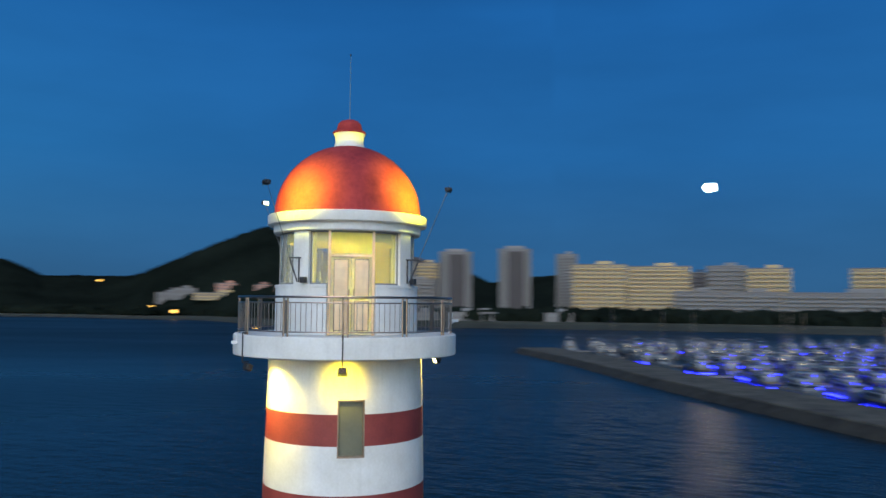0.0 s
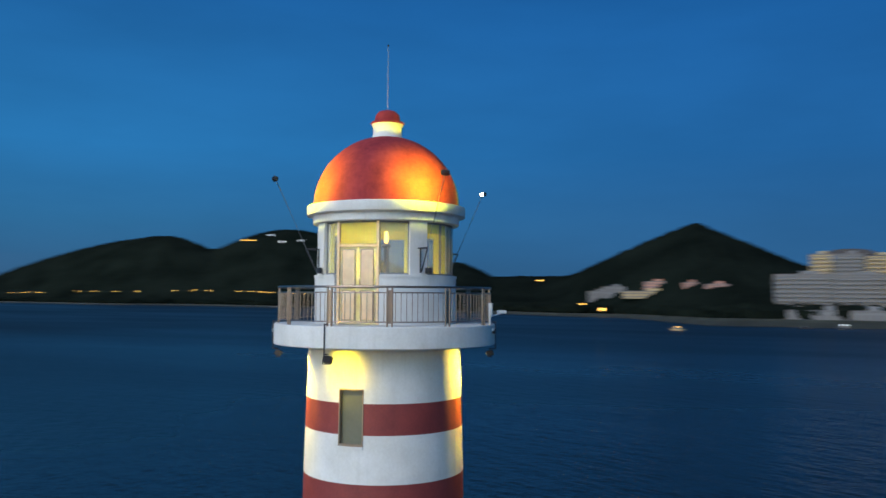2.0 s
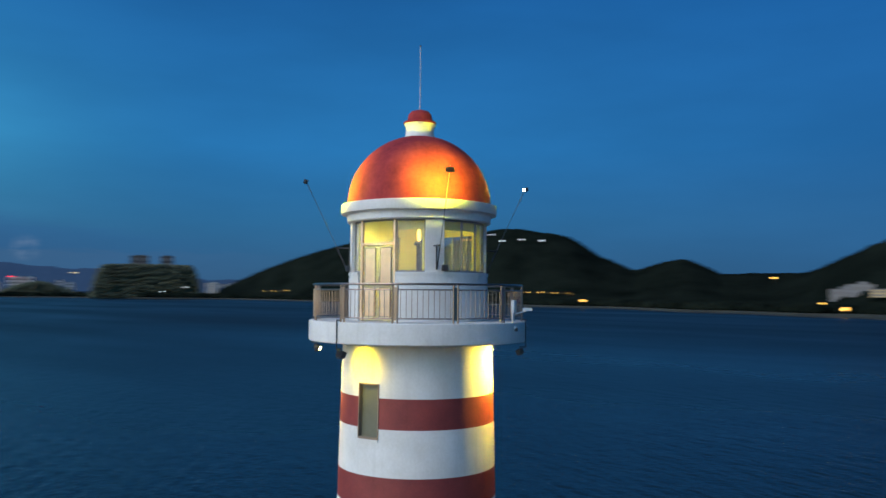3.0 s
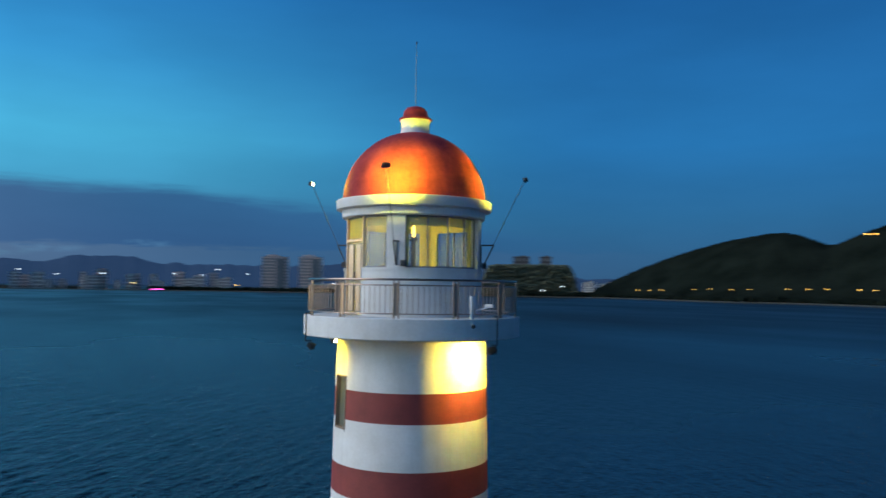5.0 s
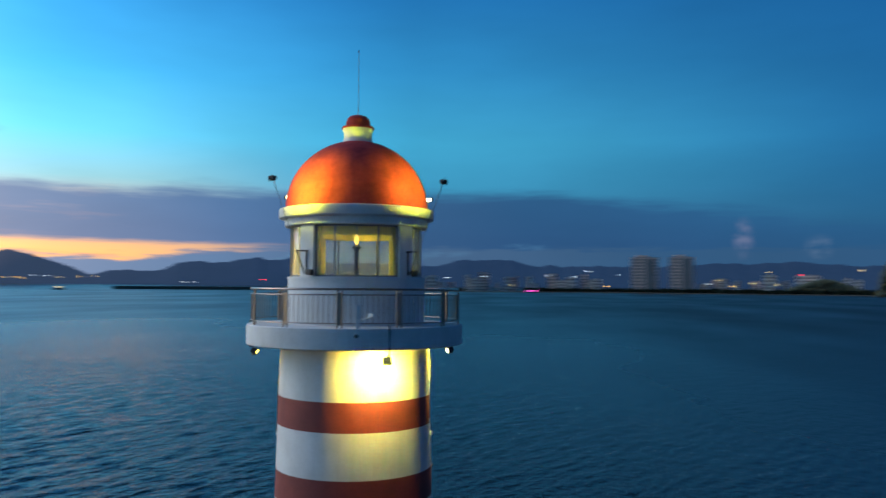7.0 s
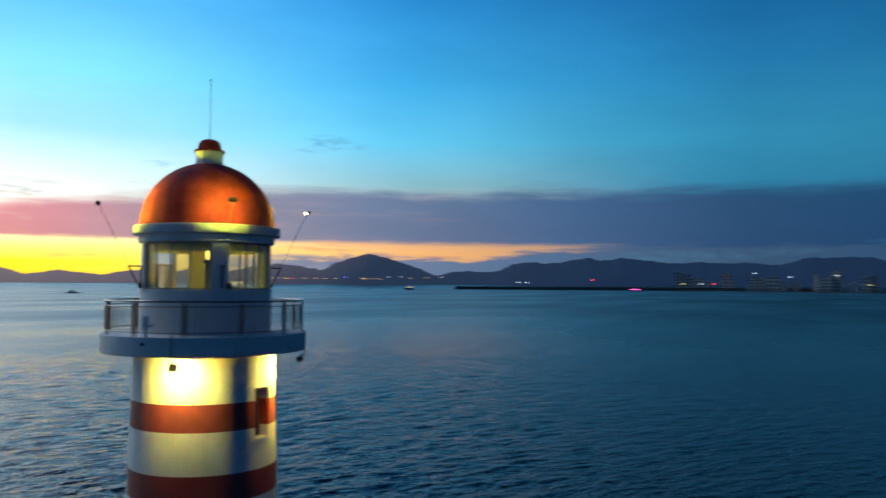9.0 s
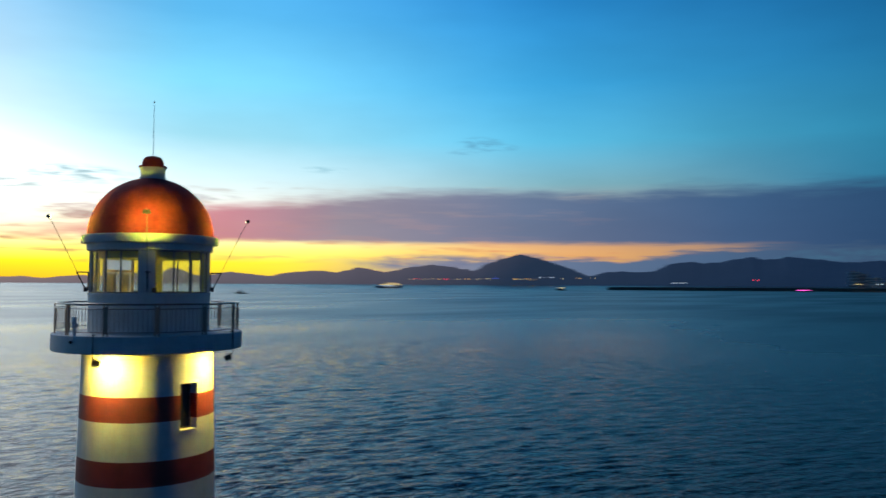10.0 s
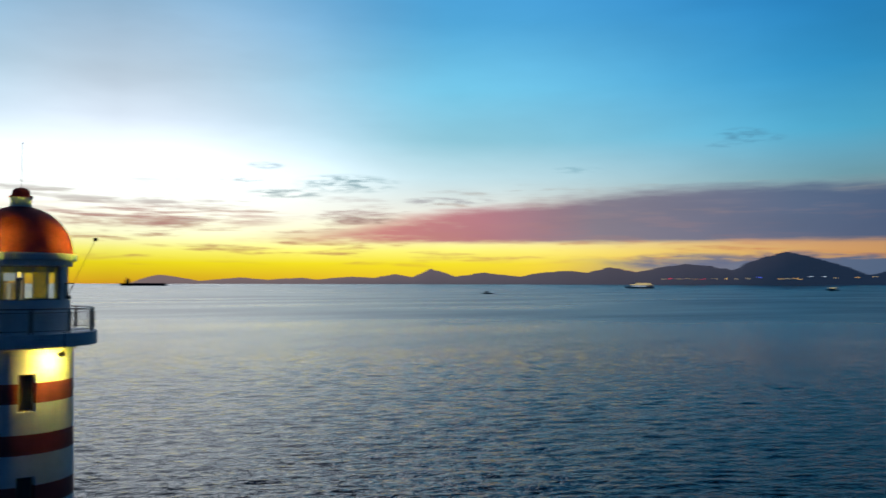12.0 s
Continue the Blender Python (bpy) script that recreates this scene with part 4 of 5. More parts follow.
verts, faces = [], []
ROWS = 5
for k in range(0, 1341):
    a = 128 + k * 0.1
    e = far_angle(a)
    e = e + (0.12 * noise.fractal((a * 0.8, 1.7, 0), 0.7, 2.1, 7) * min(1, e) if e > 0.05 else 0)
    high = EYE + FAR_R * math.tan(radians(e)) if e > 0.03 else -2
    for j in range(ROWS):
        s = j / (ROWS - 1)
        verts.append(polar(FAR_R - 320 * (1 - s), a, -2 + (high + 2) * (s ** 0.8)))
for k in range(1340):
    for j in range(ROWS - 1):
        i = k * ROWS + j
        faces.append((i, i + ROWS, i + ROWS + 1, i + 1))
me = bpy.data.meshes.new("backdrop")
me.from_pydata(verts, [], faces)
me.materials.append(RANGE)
tagged(new("backdrop", me), "blue and grey mountain range across the bay with painted haze", "mountains", kind="structure")

# ---- buildings on the coast ----


def instance(name, me, parent, m):
    ob = part(name, me, None, parent)
    ob.matrix_basis = m
    return ob


def building(name, label, a0, a1, dist, z0, e_top, floors, columns, wall, deep=16.0, balconies=True, warm=0, group="coast buildings", win=ROOFING, setback=0):
    """A block that faces the lighthouse between two azimuths, up to an angle above the eye's level."""
    mid = (a0 + a1) / 2
    width = dist * radians(a1 - a0)
    high = EYE + dist * math.tan(radians(e_top)) - z0
    at = Matrix.Translation(polar(dist, mid, z0)) @ Matrix.Rotation(radians(mid - 90), 4, "Z")
    b = thing(name, label, "building", group, at=at)          # local: x along the front, -y towards the sea
    body = box((width, deep, high - 1.2), (0, deep / 2, (high - 1.2) / 2))
    part("wall", body, wall, b)
    roof = part("roof", box((width + 0.8, deep + 0.8, 1.2), (0, deep / 2, high - 0.6)), ROOFING, b)
    part("parapet", box((width * 0.3, deep * 0.5, 3.0), (width * 0.1, deep / 2, high + 1.5)), wall, roof)
    fh = (high - 2.0) / floors
    cw = width / columns
    wm = bal = sidew = None
    for i in range(floors):
        z = i * fh + 0.8
        if balconies:
            if bal is None:
                bm = box((width * 0.98, 1.5, 0.25), (0, -0.75, 0))
                box((width * 0.98, 0.12, 0.95), (0, -1.44, 0.6), 0, bm)
                o = part("balcony", bm, wall, b)
                bal = o.data
                o.matrix_basis = Matrix.Translation((0, 0, z))
            else:
                instance("balcony", bal, b, Matrix.Translation((0, 0, z)))
        for j in range(columns):
            m = Matrix.Translation(((j + 0.5) * cw - width / 2, -0.06, z + 0.25))
            if wm is None:
                o = part("window", box((cw * 0.66, 0.22, fh * 0.62), (0, 0, fh * 0.36)), win, b)
                wm = o.data
                o.matrix_basis = m
            else:
                instance("window", wm, b, m)
    if balconies:
        fin = part("balcony_divider", box((0.35, 1.5, high - 2), (-width * 0.49, -0.76, high / 2 - 0.6)), wall, b)
        for j in range(2, columns + 1, 2):
            instance("balcony_divider", fin.data, b, Matrix.Translation((j * cw * 0.98, 0, 0)))
    return b


TOWER = "tall pale apartment tower with stacked balconies on the coast"
for a0, a1, e in ((87.45, 89.82, 3.66), (83.17, 85.5, 3.90)):
    mid = (a0 + a1) / 2
    b = building("apartment_tower", TOWER, a0, a1, 800, 3.5, e, 22, 6, FACADE, 22)
    w, hi = 800 * radians(a1 - a0), EYE + 800 * math.tan(radians(e)) - 3.5
    part("dark_bay", box((w * 0.46, 2.4, hi - 4), (w * 0.04, -0.95, hi / 2 - 1)), FACADE_DARK, b, "brown recessed middle bay")
    part("crown", box((w * 0.6, 12, 4.5), (0, 11, hi + 1.0), 0.3), FACADE, b)
building("apartment_tower", "pale apartment tower beside a long hotel", 79.9, 81.38, 830, 3.5, 3.52, 21, 4, FACADE, 20)
building("hotel", "long cream hotel with rows of balconies", 76.4, 80.2, 760, 3.5, 2.80, 13, 10, FACADE_WARM, 18)
building("hotel", "long cream hotel wing with rows of balconies", 72.05, 76.35, 765, 3.5, 2.66, 13, 9, FACADE_WARM, 18)
building("office_block", "grey office block behind the marina", 71.0, 72.1, 830, 3.5, 2.2, 10, 6, FACADE_DARK, 18, balconies=False)
building("hotel", "grey stepped hotel behind the marina", 68.43, 71.0, 800, 3.5, 2.66, 12, 9, FACADE, 18)
building("hotel", "cream stepped hotel behind the marina", 65.6, 68.4, 790, 3.5, 2.48, 12, 7, FACADE_WARM, 18)
building("hotel", "tall cream hotel behind the marina", 56.5, 62.06, 800, 3.5, 2.42, 12, 12, FACADE_WARM, 18)
building("terrace_block", "low white terrace of flats along the marina", 69.9, 73.1, 690, 3.5, 0.91, 7, 10, FACADE, 14)
building("terrace_block", "low white terrace of flats along the marina", 66.1, 69.8, 695, 3.5, 0.87, 7, 10, FACADE, 14)
building("terrace_block", "low white terrace of flats along the marina", 57.5, 66.0, 690, 3.5, 0.83, 7, 20, FACADE, 14)
building("apartment_block", "broad pale apartment block under the hill", 93.4, 97.0, 830, 4, 1.68, 9, 9, FACADE, 16)
building("apartment_block", "broad pale apartment block under the hill", 89.95, 93.35, 825, 4, 1.62, 9, 9, FACADE, 16)
for a0, a1, e, m in ((93.5, 94.8, 3.0, FACADE_WARM), (91.6, 93.4, 2.98, FACADE), (89.95, 91.5, 2.85, FACADE_WARM)):
    building("apartment_tower", "pale tower rising behind a lower block", a0, a1, 870, 4, e, 15, 4, m, 16)
# a dark vaulted roof over the middle one
w, base_z = 870 * radians(3.0), EYE + 870 * math.tan(radians(2.92))
vault = thing("vaulted_roof", "dark vaulted roof over the towers under the hill", "roof", at=Matrix.Translation(polar(876, 92.4, base_z)) @ Matrix.Rotation(radians(2.4), 4, "Z"))
bm = bmesh.new()
rows_ = [[bm.verts.new((math.cos(radians(g)) * w / 2, y, max(0.0, math.sin(radians(g))) ** 0.8 * 6.0)) for g in range(0, 181, 15)] for y in (0, 14)]
for j in range(12):
    bm.faces.new((rows_[0][j], rows_[0][j + 1], rows_[1][j + 1], rows_[1][j]))
for r_ in rows_:
    bm.faces.new(r_)
part("vault", bm, FACADE_DARK, vault)


def slope_at(a, z):
    """Distance at which the hillside reaches a height."""
    r = along_pairs(SHORE_AT, a) + 20
    while r < 1340 and land_height(a, r) < z:
        r += 6
    return r


for a0, a1, e in ((104.05, 105.6, 1.19), (101.95, 102.95, 1.13), (99.95, 101.5, 1.03)):
    building("villa_block", "pink resort block on the foot of the hill", a0, a1, slope_at((a0 + a1) / 2, 33), 28, e, 3, 7, FACADE_PINK, 14, balconies=False)
building("villa_block", "long pale resort podium under the pink blocks", 103.4, 107.1, slope_at(105.3, 24), 19, 0.52, 2, 14, FACADE_WARM, 12, balconies=False)
for a0, a1, e, z in ((106.9, 108.5, 0.82, 24), (108.1, 109.5, 0.50, 18)):
    building("villa_block", "low pale resort house among trees", a0, a1, slope_at((a0 + a1) / 2, z), z - 5, e, 2, 7, FACADE, 10, balconies=False)
for a0, a1, e in ((173.25, 175.05, 2.10), (170.9, 172.5, 2.12)):
    b = building("apartment_tower", "tall rose-grey twin apartment tower across the bay", a0 - 0.42, a1 - 0.42, 2950, 3, e, 11, 4, FACADE_ROSE, 40, balconies=False, win=FACADE)
    w, hi = 2950 * radians(a1 - a0), EYE + 2950 * math.tan(radians(e)) - 3
    # darker box on the front paints in the tower's shaded side
    part("shaded_bay", box((w * 0.34, 3.0, hi - 10), (w * 0.2, -0.6, hi / 2 - 2)), FACADE, b, "darker strip painted for the shaded side of the tower")
    part("crown", box((w * 0.42, 24, 9), (-w * 0.1, 20, hi + 3), 0.5), FACADE_ROSE, b)
rnd = random.Random(4)
for k in range(46):
    a = 160.5 + 34 * k / 45 + rnd.uniform(-0.4, 0.4)
    if 170.2 < a < 176.2:
        continue
    w = rnd.uniform(0.35, 0.8)
    building("city_block", "distant pale city block on the far shore", a, a + w, 3080 + 10 * (k % 3) + along_pairs(SHORE_AT, a) - 3000 if a > 180 else 3060 + 12 * (k % 3), 3, rnd.uniform(0.25, 1.0), rnd.randint(4, 6), 3, (FACADE_CITY, FACADE_CITY, FACADE_ROSE)[k % 3], 30, balconies=False, group="far city blocks", win=ROOFING)
for a0, a1, e in ((151.2, 152.0, 0.62), (150.4, 151.0, 0.5), (149.7, 150.3, 0.66)):
    building("city_block", "distant pale city block beyond the headland", a0, a1, 2900, 3, e, 6, 3, FACADE_CITY, 24, balconies=False, group="far city blocks")
for k in range(7):
    a = rnd.uniform(76, 88) if k < 4 else rnd.uniform(88, 95)
    building("pavilion", "low white pavilion among waterfront trees", a, a + rnd.uniform(1.2, 2.4), along_pairs(SHORE_AT, a) + 11, 3, -0.72, 1, 5, FACADE, 8, balconies=False, group="waterfront pavilions")

# ---- trees along the coast, beyond counting ----


def woods(name, label, a0, a1, count, near_, far_, sizes):
    verts, faces = [], []
    bm = bmesh.new()
    bmesh.ops.create_icosphere(bm, subdivisions=1, radius=1.0)
    base = [v.co.copy() for v in bm.verts]
    tris = [[v.index for v in f.verts] for f in bm.faces]
    bm.free()
    for k in range(count):
        a = rnd.uniform(a0, a1)
        r = along_pairs(SHORE_AT, a) + rnd.uniform(near_, far_)
        s = rnd.uniform(*sizes)
        p = polar(r, a, land_height(a, r) + s * 0.75)
        i = len(verts)
        for c in base:
            j = 1 + rnd.uniform(-0.35, 0.35)
            verts.append((p.x + c.x * s * j, p.y + c.y * s * j, p.z + c.z * s * 0.95 * j))
        faces += [[i + q for q in t] for t in tris]
    me = bpy.data.meshes.new(name)
    me.from_pydata(verts, [], faces)
    me.materials.append(FOREST)
    return tagged(new(name, me), label, "trees", kind="stuff")


woods("waterfront_trees", "dark row of trees along the waterfront", 56, 100, 2000, 14, 85, (3.8, 7.6))
woods("hillfoot_trees", "dark trees at the foot of the hills", 97, 150, 2200, 10, 90, (2.5, 6.5))
woods("far_shore_trees", "dark trees on the far shore", 150, 182, 900, 10, 60, (4, 9))

# wooded headland with flats among the trees, and a lower wooded mound beside it


def tree_mass(name, label, a0, a1, r0, count, high, sizes):
    """A dense heap of crowns between two azimuths; high(a) gives its height there."""
    bm = bmesh.new()
    bmesh.ops.create_icosphere(bm, subdivisions=1, radius=1.0)
    base, tris = [v.co.copy() for v in bm.verts], [[v.index for v in f.verts] for f in bm.faces]
    bm.free()
    verts, faces = [], []
    for k in range(count):
        a = rnd.uniform(a0, a1)
        r, s = r0 + rnd.uniform(0, 150), rnd.uniform(*sizes)
        p = polar(r, a, max(2.0, rnd.uniform(0, 1) ** 0.8 * high(a) - s * 0.6))
        i = len(verts)
        for c in base:
            j = 1 + rnd.uniform(-0.3, 0.3)
            verts.append((p.x + c.x * s * j, p.y + c.y * s * j, p.z + c.z * s * j))
        faces += [[i + w for w in t] for t in tris]
    me = bpy.data.meshes.new(name)
    me.from_pydata(verts, [], faces)
    me.polygons.foreach_set("use_smooth", [True] * len(me.polygons))
    me.materials.append(HEADLAND)
    return tagged(new(name, me), label, "trees", kind="stuff")


tree_mass("headland_trees", "dense dark trees covering a headland", 152.35, 159.3, 2380, 8500, lambda a: max(10, 104 * (1 - abs((a - 155.8) / 3.5) ** 12) * (0.93 + 0.14 * noise.noise((a * 1.1, 0, 0)))), (2.2, 5.0))
tree_mass("mound_trees", "low dark wooded mound on the far shore", 159.2, 167.0, 2700, 1800, lambda a: max(8, 50 * (1 - abs((a - 162.4) / 2.8) ** 1.6)) if abs(a - 162.4) < 2.8 else 9, (3, 6.5))
for a0, a1, e in ((155.75, 156.9, 2.40), (154.2, 155.0, 2.41)):
    building("apartment_block", "dark apartment block above the headland trees", a0, a1, 2520, 4, e, 8, 3, FACADE_DARK, 24, balconies=False)

# ---- breakwater and marina ----
LINE = ((37.5, 296.0), (42.0, 272.0), (49.5, 233.0), (58.0, 170.0), (66.5, 122.0), (75.0, 87.0), (98.0, 40.0), (128.0, -10.0))


def line_point(s):
    n = len(LINE) - 1
    i = min(int(s * n), n - 1)
    f = s * n - i
    p = [Vector((*LINE[max(0, min(n, j))], 0)) for j in (i - 1, i, i + 1, i + 2)]
    return 0.5 * (2 * p[1] + (p[2] - p[0]) * f + (2 * p[0] - 5 * p[1] + 4 * p[2] - p[3]) * f * f + (3 * p[1] - 3 * p[2] + p[3] - p[0]) * f ** 3)


verts, faces = [], []
N = 160
for k in range(N + 1):
    s = k / N
    p, q = line_point(s), line_point(min(1, s + 0.002)) - line_point(max(0, s - 0.002))
    side_ = Vector((q.y, -q.x, 0)).normalized()
    end = min(1.0, k / 3.0 + 0.12)
    for w, z in ((-7.0, -1.0), (-5.6, 0.5), (-4.6, 1.3), (-4.2, 1.7), (-3.3, 1.75), (11.0, 1.75), (11.2, 0.9), (12.0, -1.0)):
        v = p - side_ * w * end
        verts.append((v.x + 0.25 * noise.noise((k * 0.7, w, 0)), v.y, z + (0.25 * noise.noise((k * 0.9, w, 2)) if z < 1.5 else 0)))
M = 8
for k in range(N):
    for j in range(M - 1):
        i = k * M + j
        faces.append((i, i + M, i + M + 1, i + 1))
faces.append(tuple(range(M)))
me = bpy.data.meshes.new("breakwater")
me.from_pydata(verts, [], faces)
me.materials.append(ROCK)
tagged(new("breakwater", me), "long curved concrete breakwater sheltering the marina", "breakwater", kind="structure")


verts, faces = [], []
for k in range(2, N + 1):
    p, q = line_point(k / N), line_point(min(1, k / N + 0.002)) - line_point(max(0, k / N - 0.002))
    side_ = Vector((q.y, -q.x, 0)).normalized()
    for w, z in ((-4.1, 1.6), (-4.05, 1.93), (-3.5, 1.99), (-3.4, 1.95), (10.8, 1.95), (10.9, 1.6)):
        v = p - side_ * w
        verts.append((v.x, v.y, z))
for k in range(N - 2):
    for j in range(5):
        i = k * 6 + j
        faces.append((i, i + 6, i + 7, i + 1))
faces.append(tuple(range(6)))
me = bpy.data.meshes.new("breakwater_walk")
me.from_pydata(verts, [], faces)
me.materials.append(PAVING)
tagged(new("breakwater_walk", me), "broad pale paved walk along the breakwater", "walkway", kind="structure")


def hull_mesh(length, beam, free):
    """A pointed hull with flared bow: bow at +x, keel under water."""
    bm = bmesh.new()
    rows = []
    for k in range(11):
        s = k / 10
        x = (s - 0.5) * length
        w = beam / 2 * (1 - max(0, (s - 0.45) / 0.55) ** 2.2)
        sheer = free * (1 + 0.35 * s ** 2)
        rows.append([bm.verts.new((x + rake * s * length * 0.06, y, z)) for y, z, rake in ((-w, sheer, 1), (-w * 0.86, 0.1, 0), (0, -0.4, -0.5), (w * 0.86, 0.1, 0), (w, sheer, 1))])
    for a, b in zip(rows, rows[1:]):
        for j in range(4):
            bm.faces.new((a[j], b[j], b[j + 1], a[j + 1]))
        bm.faces.new((a[4], b[4], b[0], a[0]))
    bm.faces.new(rows[0][::-1])
    bmesh.ops.remove_doubles(bm, verts=bm.verts[:], dist=1e-3)
    return bm


def tube(points, r, n=5):
    """A bent tube through the points, as one shape."""
    bm = bmesh.new()
    pts = [Vector(p) for p in points]
    rings = []
    for k, p in enumerate(pts):
        way = (pts[min(k + 1, len(pts) - 1)] - pts[max(k - 1, 0)]).normalized()
        m = way.to_track_quat("Z", "Y").to_matrix()
        rings.append([bm.verts.new(p + m @ Vector((r * math.cos(2 * math.pi * q / n), r * math.sin(2 * math.pi * q / n), 0))) for q in range(n)])
    for a, b in zip(rings, rings[1:]):
        for q in range(n):
            bm.faces.new((a[q], a[(q + 1) % n], b[(q + 1) % n], b[q]))
    return bm


def motor_yacht(blue=False, dark=False):
    y = thing("motor_yacht", ("white motor yacht moored with blue deck lights on" if blue else "white motor yacht moored in the marina"), "boat", "moored yachts")
    part("hull", hull_mesh(16, 4.6, 1.7), HULL_DARK if dark else HULL, y)
    part("deck", box((12.5, 3.6, 0.08), (-1.2, 0, 1.82)), TEAK, y)
    bm = box((8.2, 3.3, 1.5), (-0.8, 0, 2.6), 0.25)
    cabin = part("cabin", bm, HULL, y)
    for s in (-1, 1):
        part("cabin_window", box((6.6, 0.05, 0.62), (-0.7, s * 1.66, 2.75)), WINDOW, cabin)
    part("windscreen", box((0.06, 2.8, 0.8), (3.36, 0, 2.75), turn=Matrix.Rotation(radians(28), 4, "Y")), WINDOW, cabin)
    part("flybridge", box((5.6, 2.9, 0.7), (-1.6, 0, 3.75), 0.2), HULL, y)
    part("hardtop", box((4.2, 2.8, 0.14), (-2.0, 0, 5.3), 0.05), HULL, y)
    for sx_ in (-3.6, -0.4):
        for sy_ in (-1.2, 1.2):
            part("hardtop_post", rod((sx_, sy_, 4.0), (sx_, sy_, 5.3), 0.06, 6), STEEL, y)
    part("bow_rail", tube([(2.5 + 0.6 * q, s * 2.1 * (1 - (q / 8.5) ** 2), 2.75) for s, qs in ((-1, range(9)), (1, range(8, -1, -1))) for q in qs], 0.04), STEEL, y)
    part("radar_mast", rod((-2.2, 0, 5.3), (-2.5, 0, 7.0), 0.08, 6), HULL, y)
    part("light_strip", box((7.5, 0.12, 0.12), (-1.2, 0, 3.35 + 0.02)), WARM_LED if not blue else BLUE_LED, y)
    if blue:
        for s in (-1, 1):
            part("deck_light", box((8.0, 0.15, 0.22), (-2.0, s * 2.36, 0.55)), BLUE_LED, y, "glowing blue light strip")
        part("stern_light", box((0.15, 4.0, 0.3), (-8.1, 0, 0.9)), BLUE_LED, y, "glowing blue light strip")
    return y


def sail_boat():
    y = thing("sailing_boat", "white sailing boat with bare mast moored in the marina", "boat", "moored sailing boats")
    part("hull", hull_mesh(12, 3.6, 1.1), HULL, y)
    part("cabin", box((4.5, 2.2, 0.7), (0.2, 0, 1.6), 0.15), HULL, y)
    part("mast", rod((0.6, 0, 1.2), (0.6, 0, 17), 0.11, 8, r_end=0.07), STEEL, y)
    part("boom", rod((0.5, 0, 3.0), (-4.4, 0, 3.0), 0.13, 8), HULL, y)
    bm = rod((0.6, 0, 16.8), (5.9, 0, 1.6), 0.02, 4)
    rod((0.6, 0, 16.8), (-5.8, 0, 1.3), 0.02, 4, bm)
    part("stay_wire", bm, STEEL, y)
    return y


kinds = [motor_yacht(), motor_yacht(True), sail_boat(), motor_yacht(True, True)]
used = set()
for y_ in (120, 156, 192, 228, 264, 300):
    pontoon = None
    x0 = along_pairs([(q[1], q[0]) for q in reversed(LINE)], y_) + 16
    x1 = 0.75 * y_ + 30
    if x1 - x0 < 14:
        continue
    p = tagged(part("pontoon", box((x1 - x0 + 10, 2.4, 0.5), ((x0 + x1) / 2, y_, 0.35)), ROOFING), "floating grey pontoon between moored yachts", "pontoon", "marina pontoons")
    x = x0 + 3
    while x < x1:
        for s in (-1, 1):
            if rnd.random() < 0.14:
                continue
            i = rnd.choices(range(4), (5.4, 3.2, 1.8, 1.8))[0]
            at = Matrix.Translation((x + rnd.uniform(-0.6, 0.6), y_ + s * 10.2, 0)) @ Matrix.Rotation(radians(90 * s + rnd.uniform(-4, 4)), 4, "Z")
            if i not in used:
                kinds[i].matrix_basis = at
                used.add(i)
            else:
                copy_thing(kinds[i], at @ Matrix.Scale(1.0, 4))
        x += rnd.uniform(7.5, 9.5)

# ---- vessels out on the water ----


def ship(name, label, a0, a1, dist, deck_z, house, lights=None, colour=HULL_DARK, turn=0, tall=1.6):
    mid = (a0 + a1) / 2
    length = dist * radians(abs(a1 - a0))
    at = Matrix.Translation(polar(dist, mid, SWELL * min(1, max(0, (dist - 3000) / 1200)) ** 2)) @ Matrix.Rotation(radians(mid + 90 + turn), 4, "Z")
    v = thing(name, label, "ship", at=at)
    part("hull", hull_mesh(length, length * 0.16, deck_z), colour, v)
    for x, w, z0, z1, m in house:
        part("superstructure", box((w * length, length * 0.12, z1 - z0), (x * length, 0, (z0 + z1) / 2), 0.02 * length * 0.1), m, v)
    for x, w, z, m in lights or ():
        part("light_row", box((w * length, length * 0.13, tall), (x * length, 0, z)), m, v, "glowing row of lights")
    return v


ship("ferry", "white lit passenger ferry far out on the bay", -135.3, -133.4, 3500, 7, ((-0.05, 0.8, 7, 14, FACADE_CITY), (-0.1, 0.55, 14, 20, FACADE_CITY), (0.12, 0.1, 20, 27, FACADE_CITY)), ((-0.05, 0.78, 15.5, WARM_LED), (-0.1, 0.5, 21, WARM_LED), (0.02, 0.5, 9.5, COOL)), FACADE_CITY)
ship("cargo_ship", "long dark cargo ship on the horizon", -101.5, -98.6, 3900, 8, ((0.36, 0.1, 8, 26, HULL_DARK), (0.36, 0.03, 26, 36, HULL_DARK), (-0.1, 0.7, 8, 11, HULL_DARK)))
ship("fishing_boat", "small dark fishing boat on the bay", -124.55, -123.75, 1600, 2.0, ((0.1, 0.3, 2, 6, HULL_DARK),))
ship("tour_boat", "small lit tour boat on the bay", -146.9, -146.25, 2900, 4, ((0, 0.7, 4, 9, HULL),), ((0, 0.66, 9.5, WARM_LED),))
ship("tour_boat", "small boat with bright pink lights on the bay", -162.8, -162.0, 3050, 4, ((0, 0.7, 4, 9, HULL),), ((0, 0.8, 5.5, PINKLAMP),))
ship("tour_boat", "small boat with bright pink lights on the bay", -178.9, -178.0, 2850, 4, ((0, 0.7, 4, 9, HULL),), ((0, 0.8, 5.5, PINKLAMP),))
ship("moored_boat", "small pale boat moored off the coast", 129.4, 132.0, 1350, 2.0, ((0, 0.4, 2, 5, HULL),), None, HULL, tall=0.25)
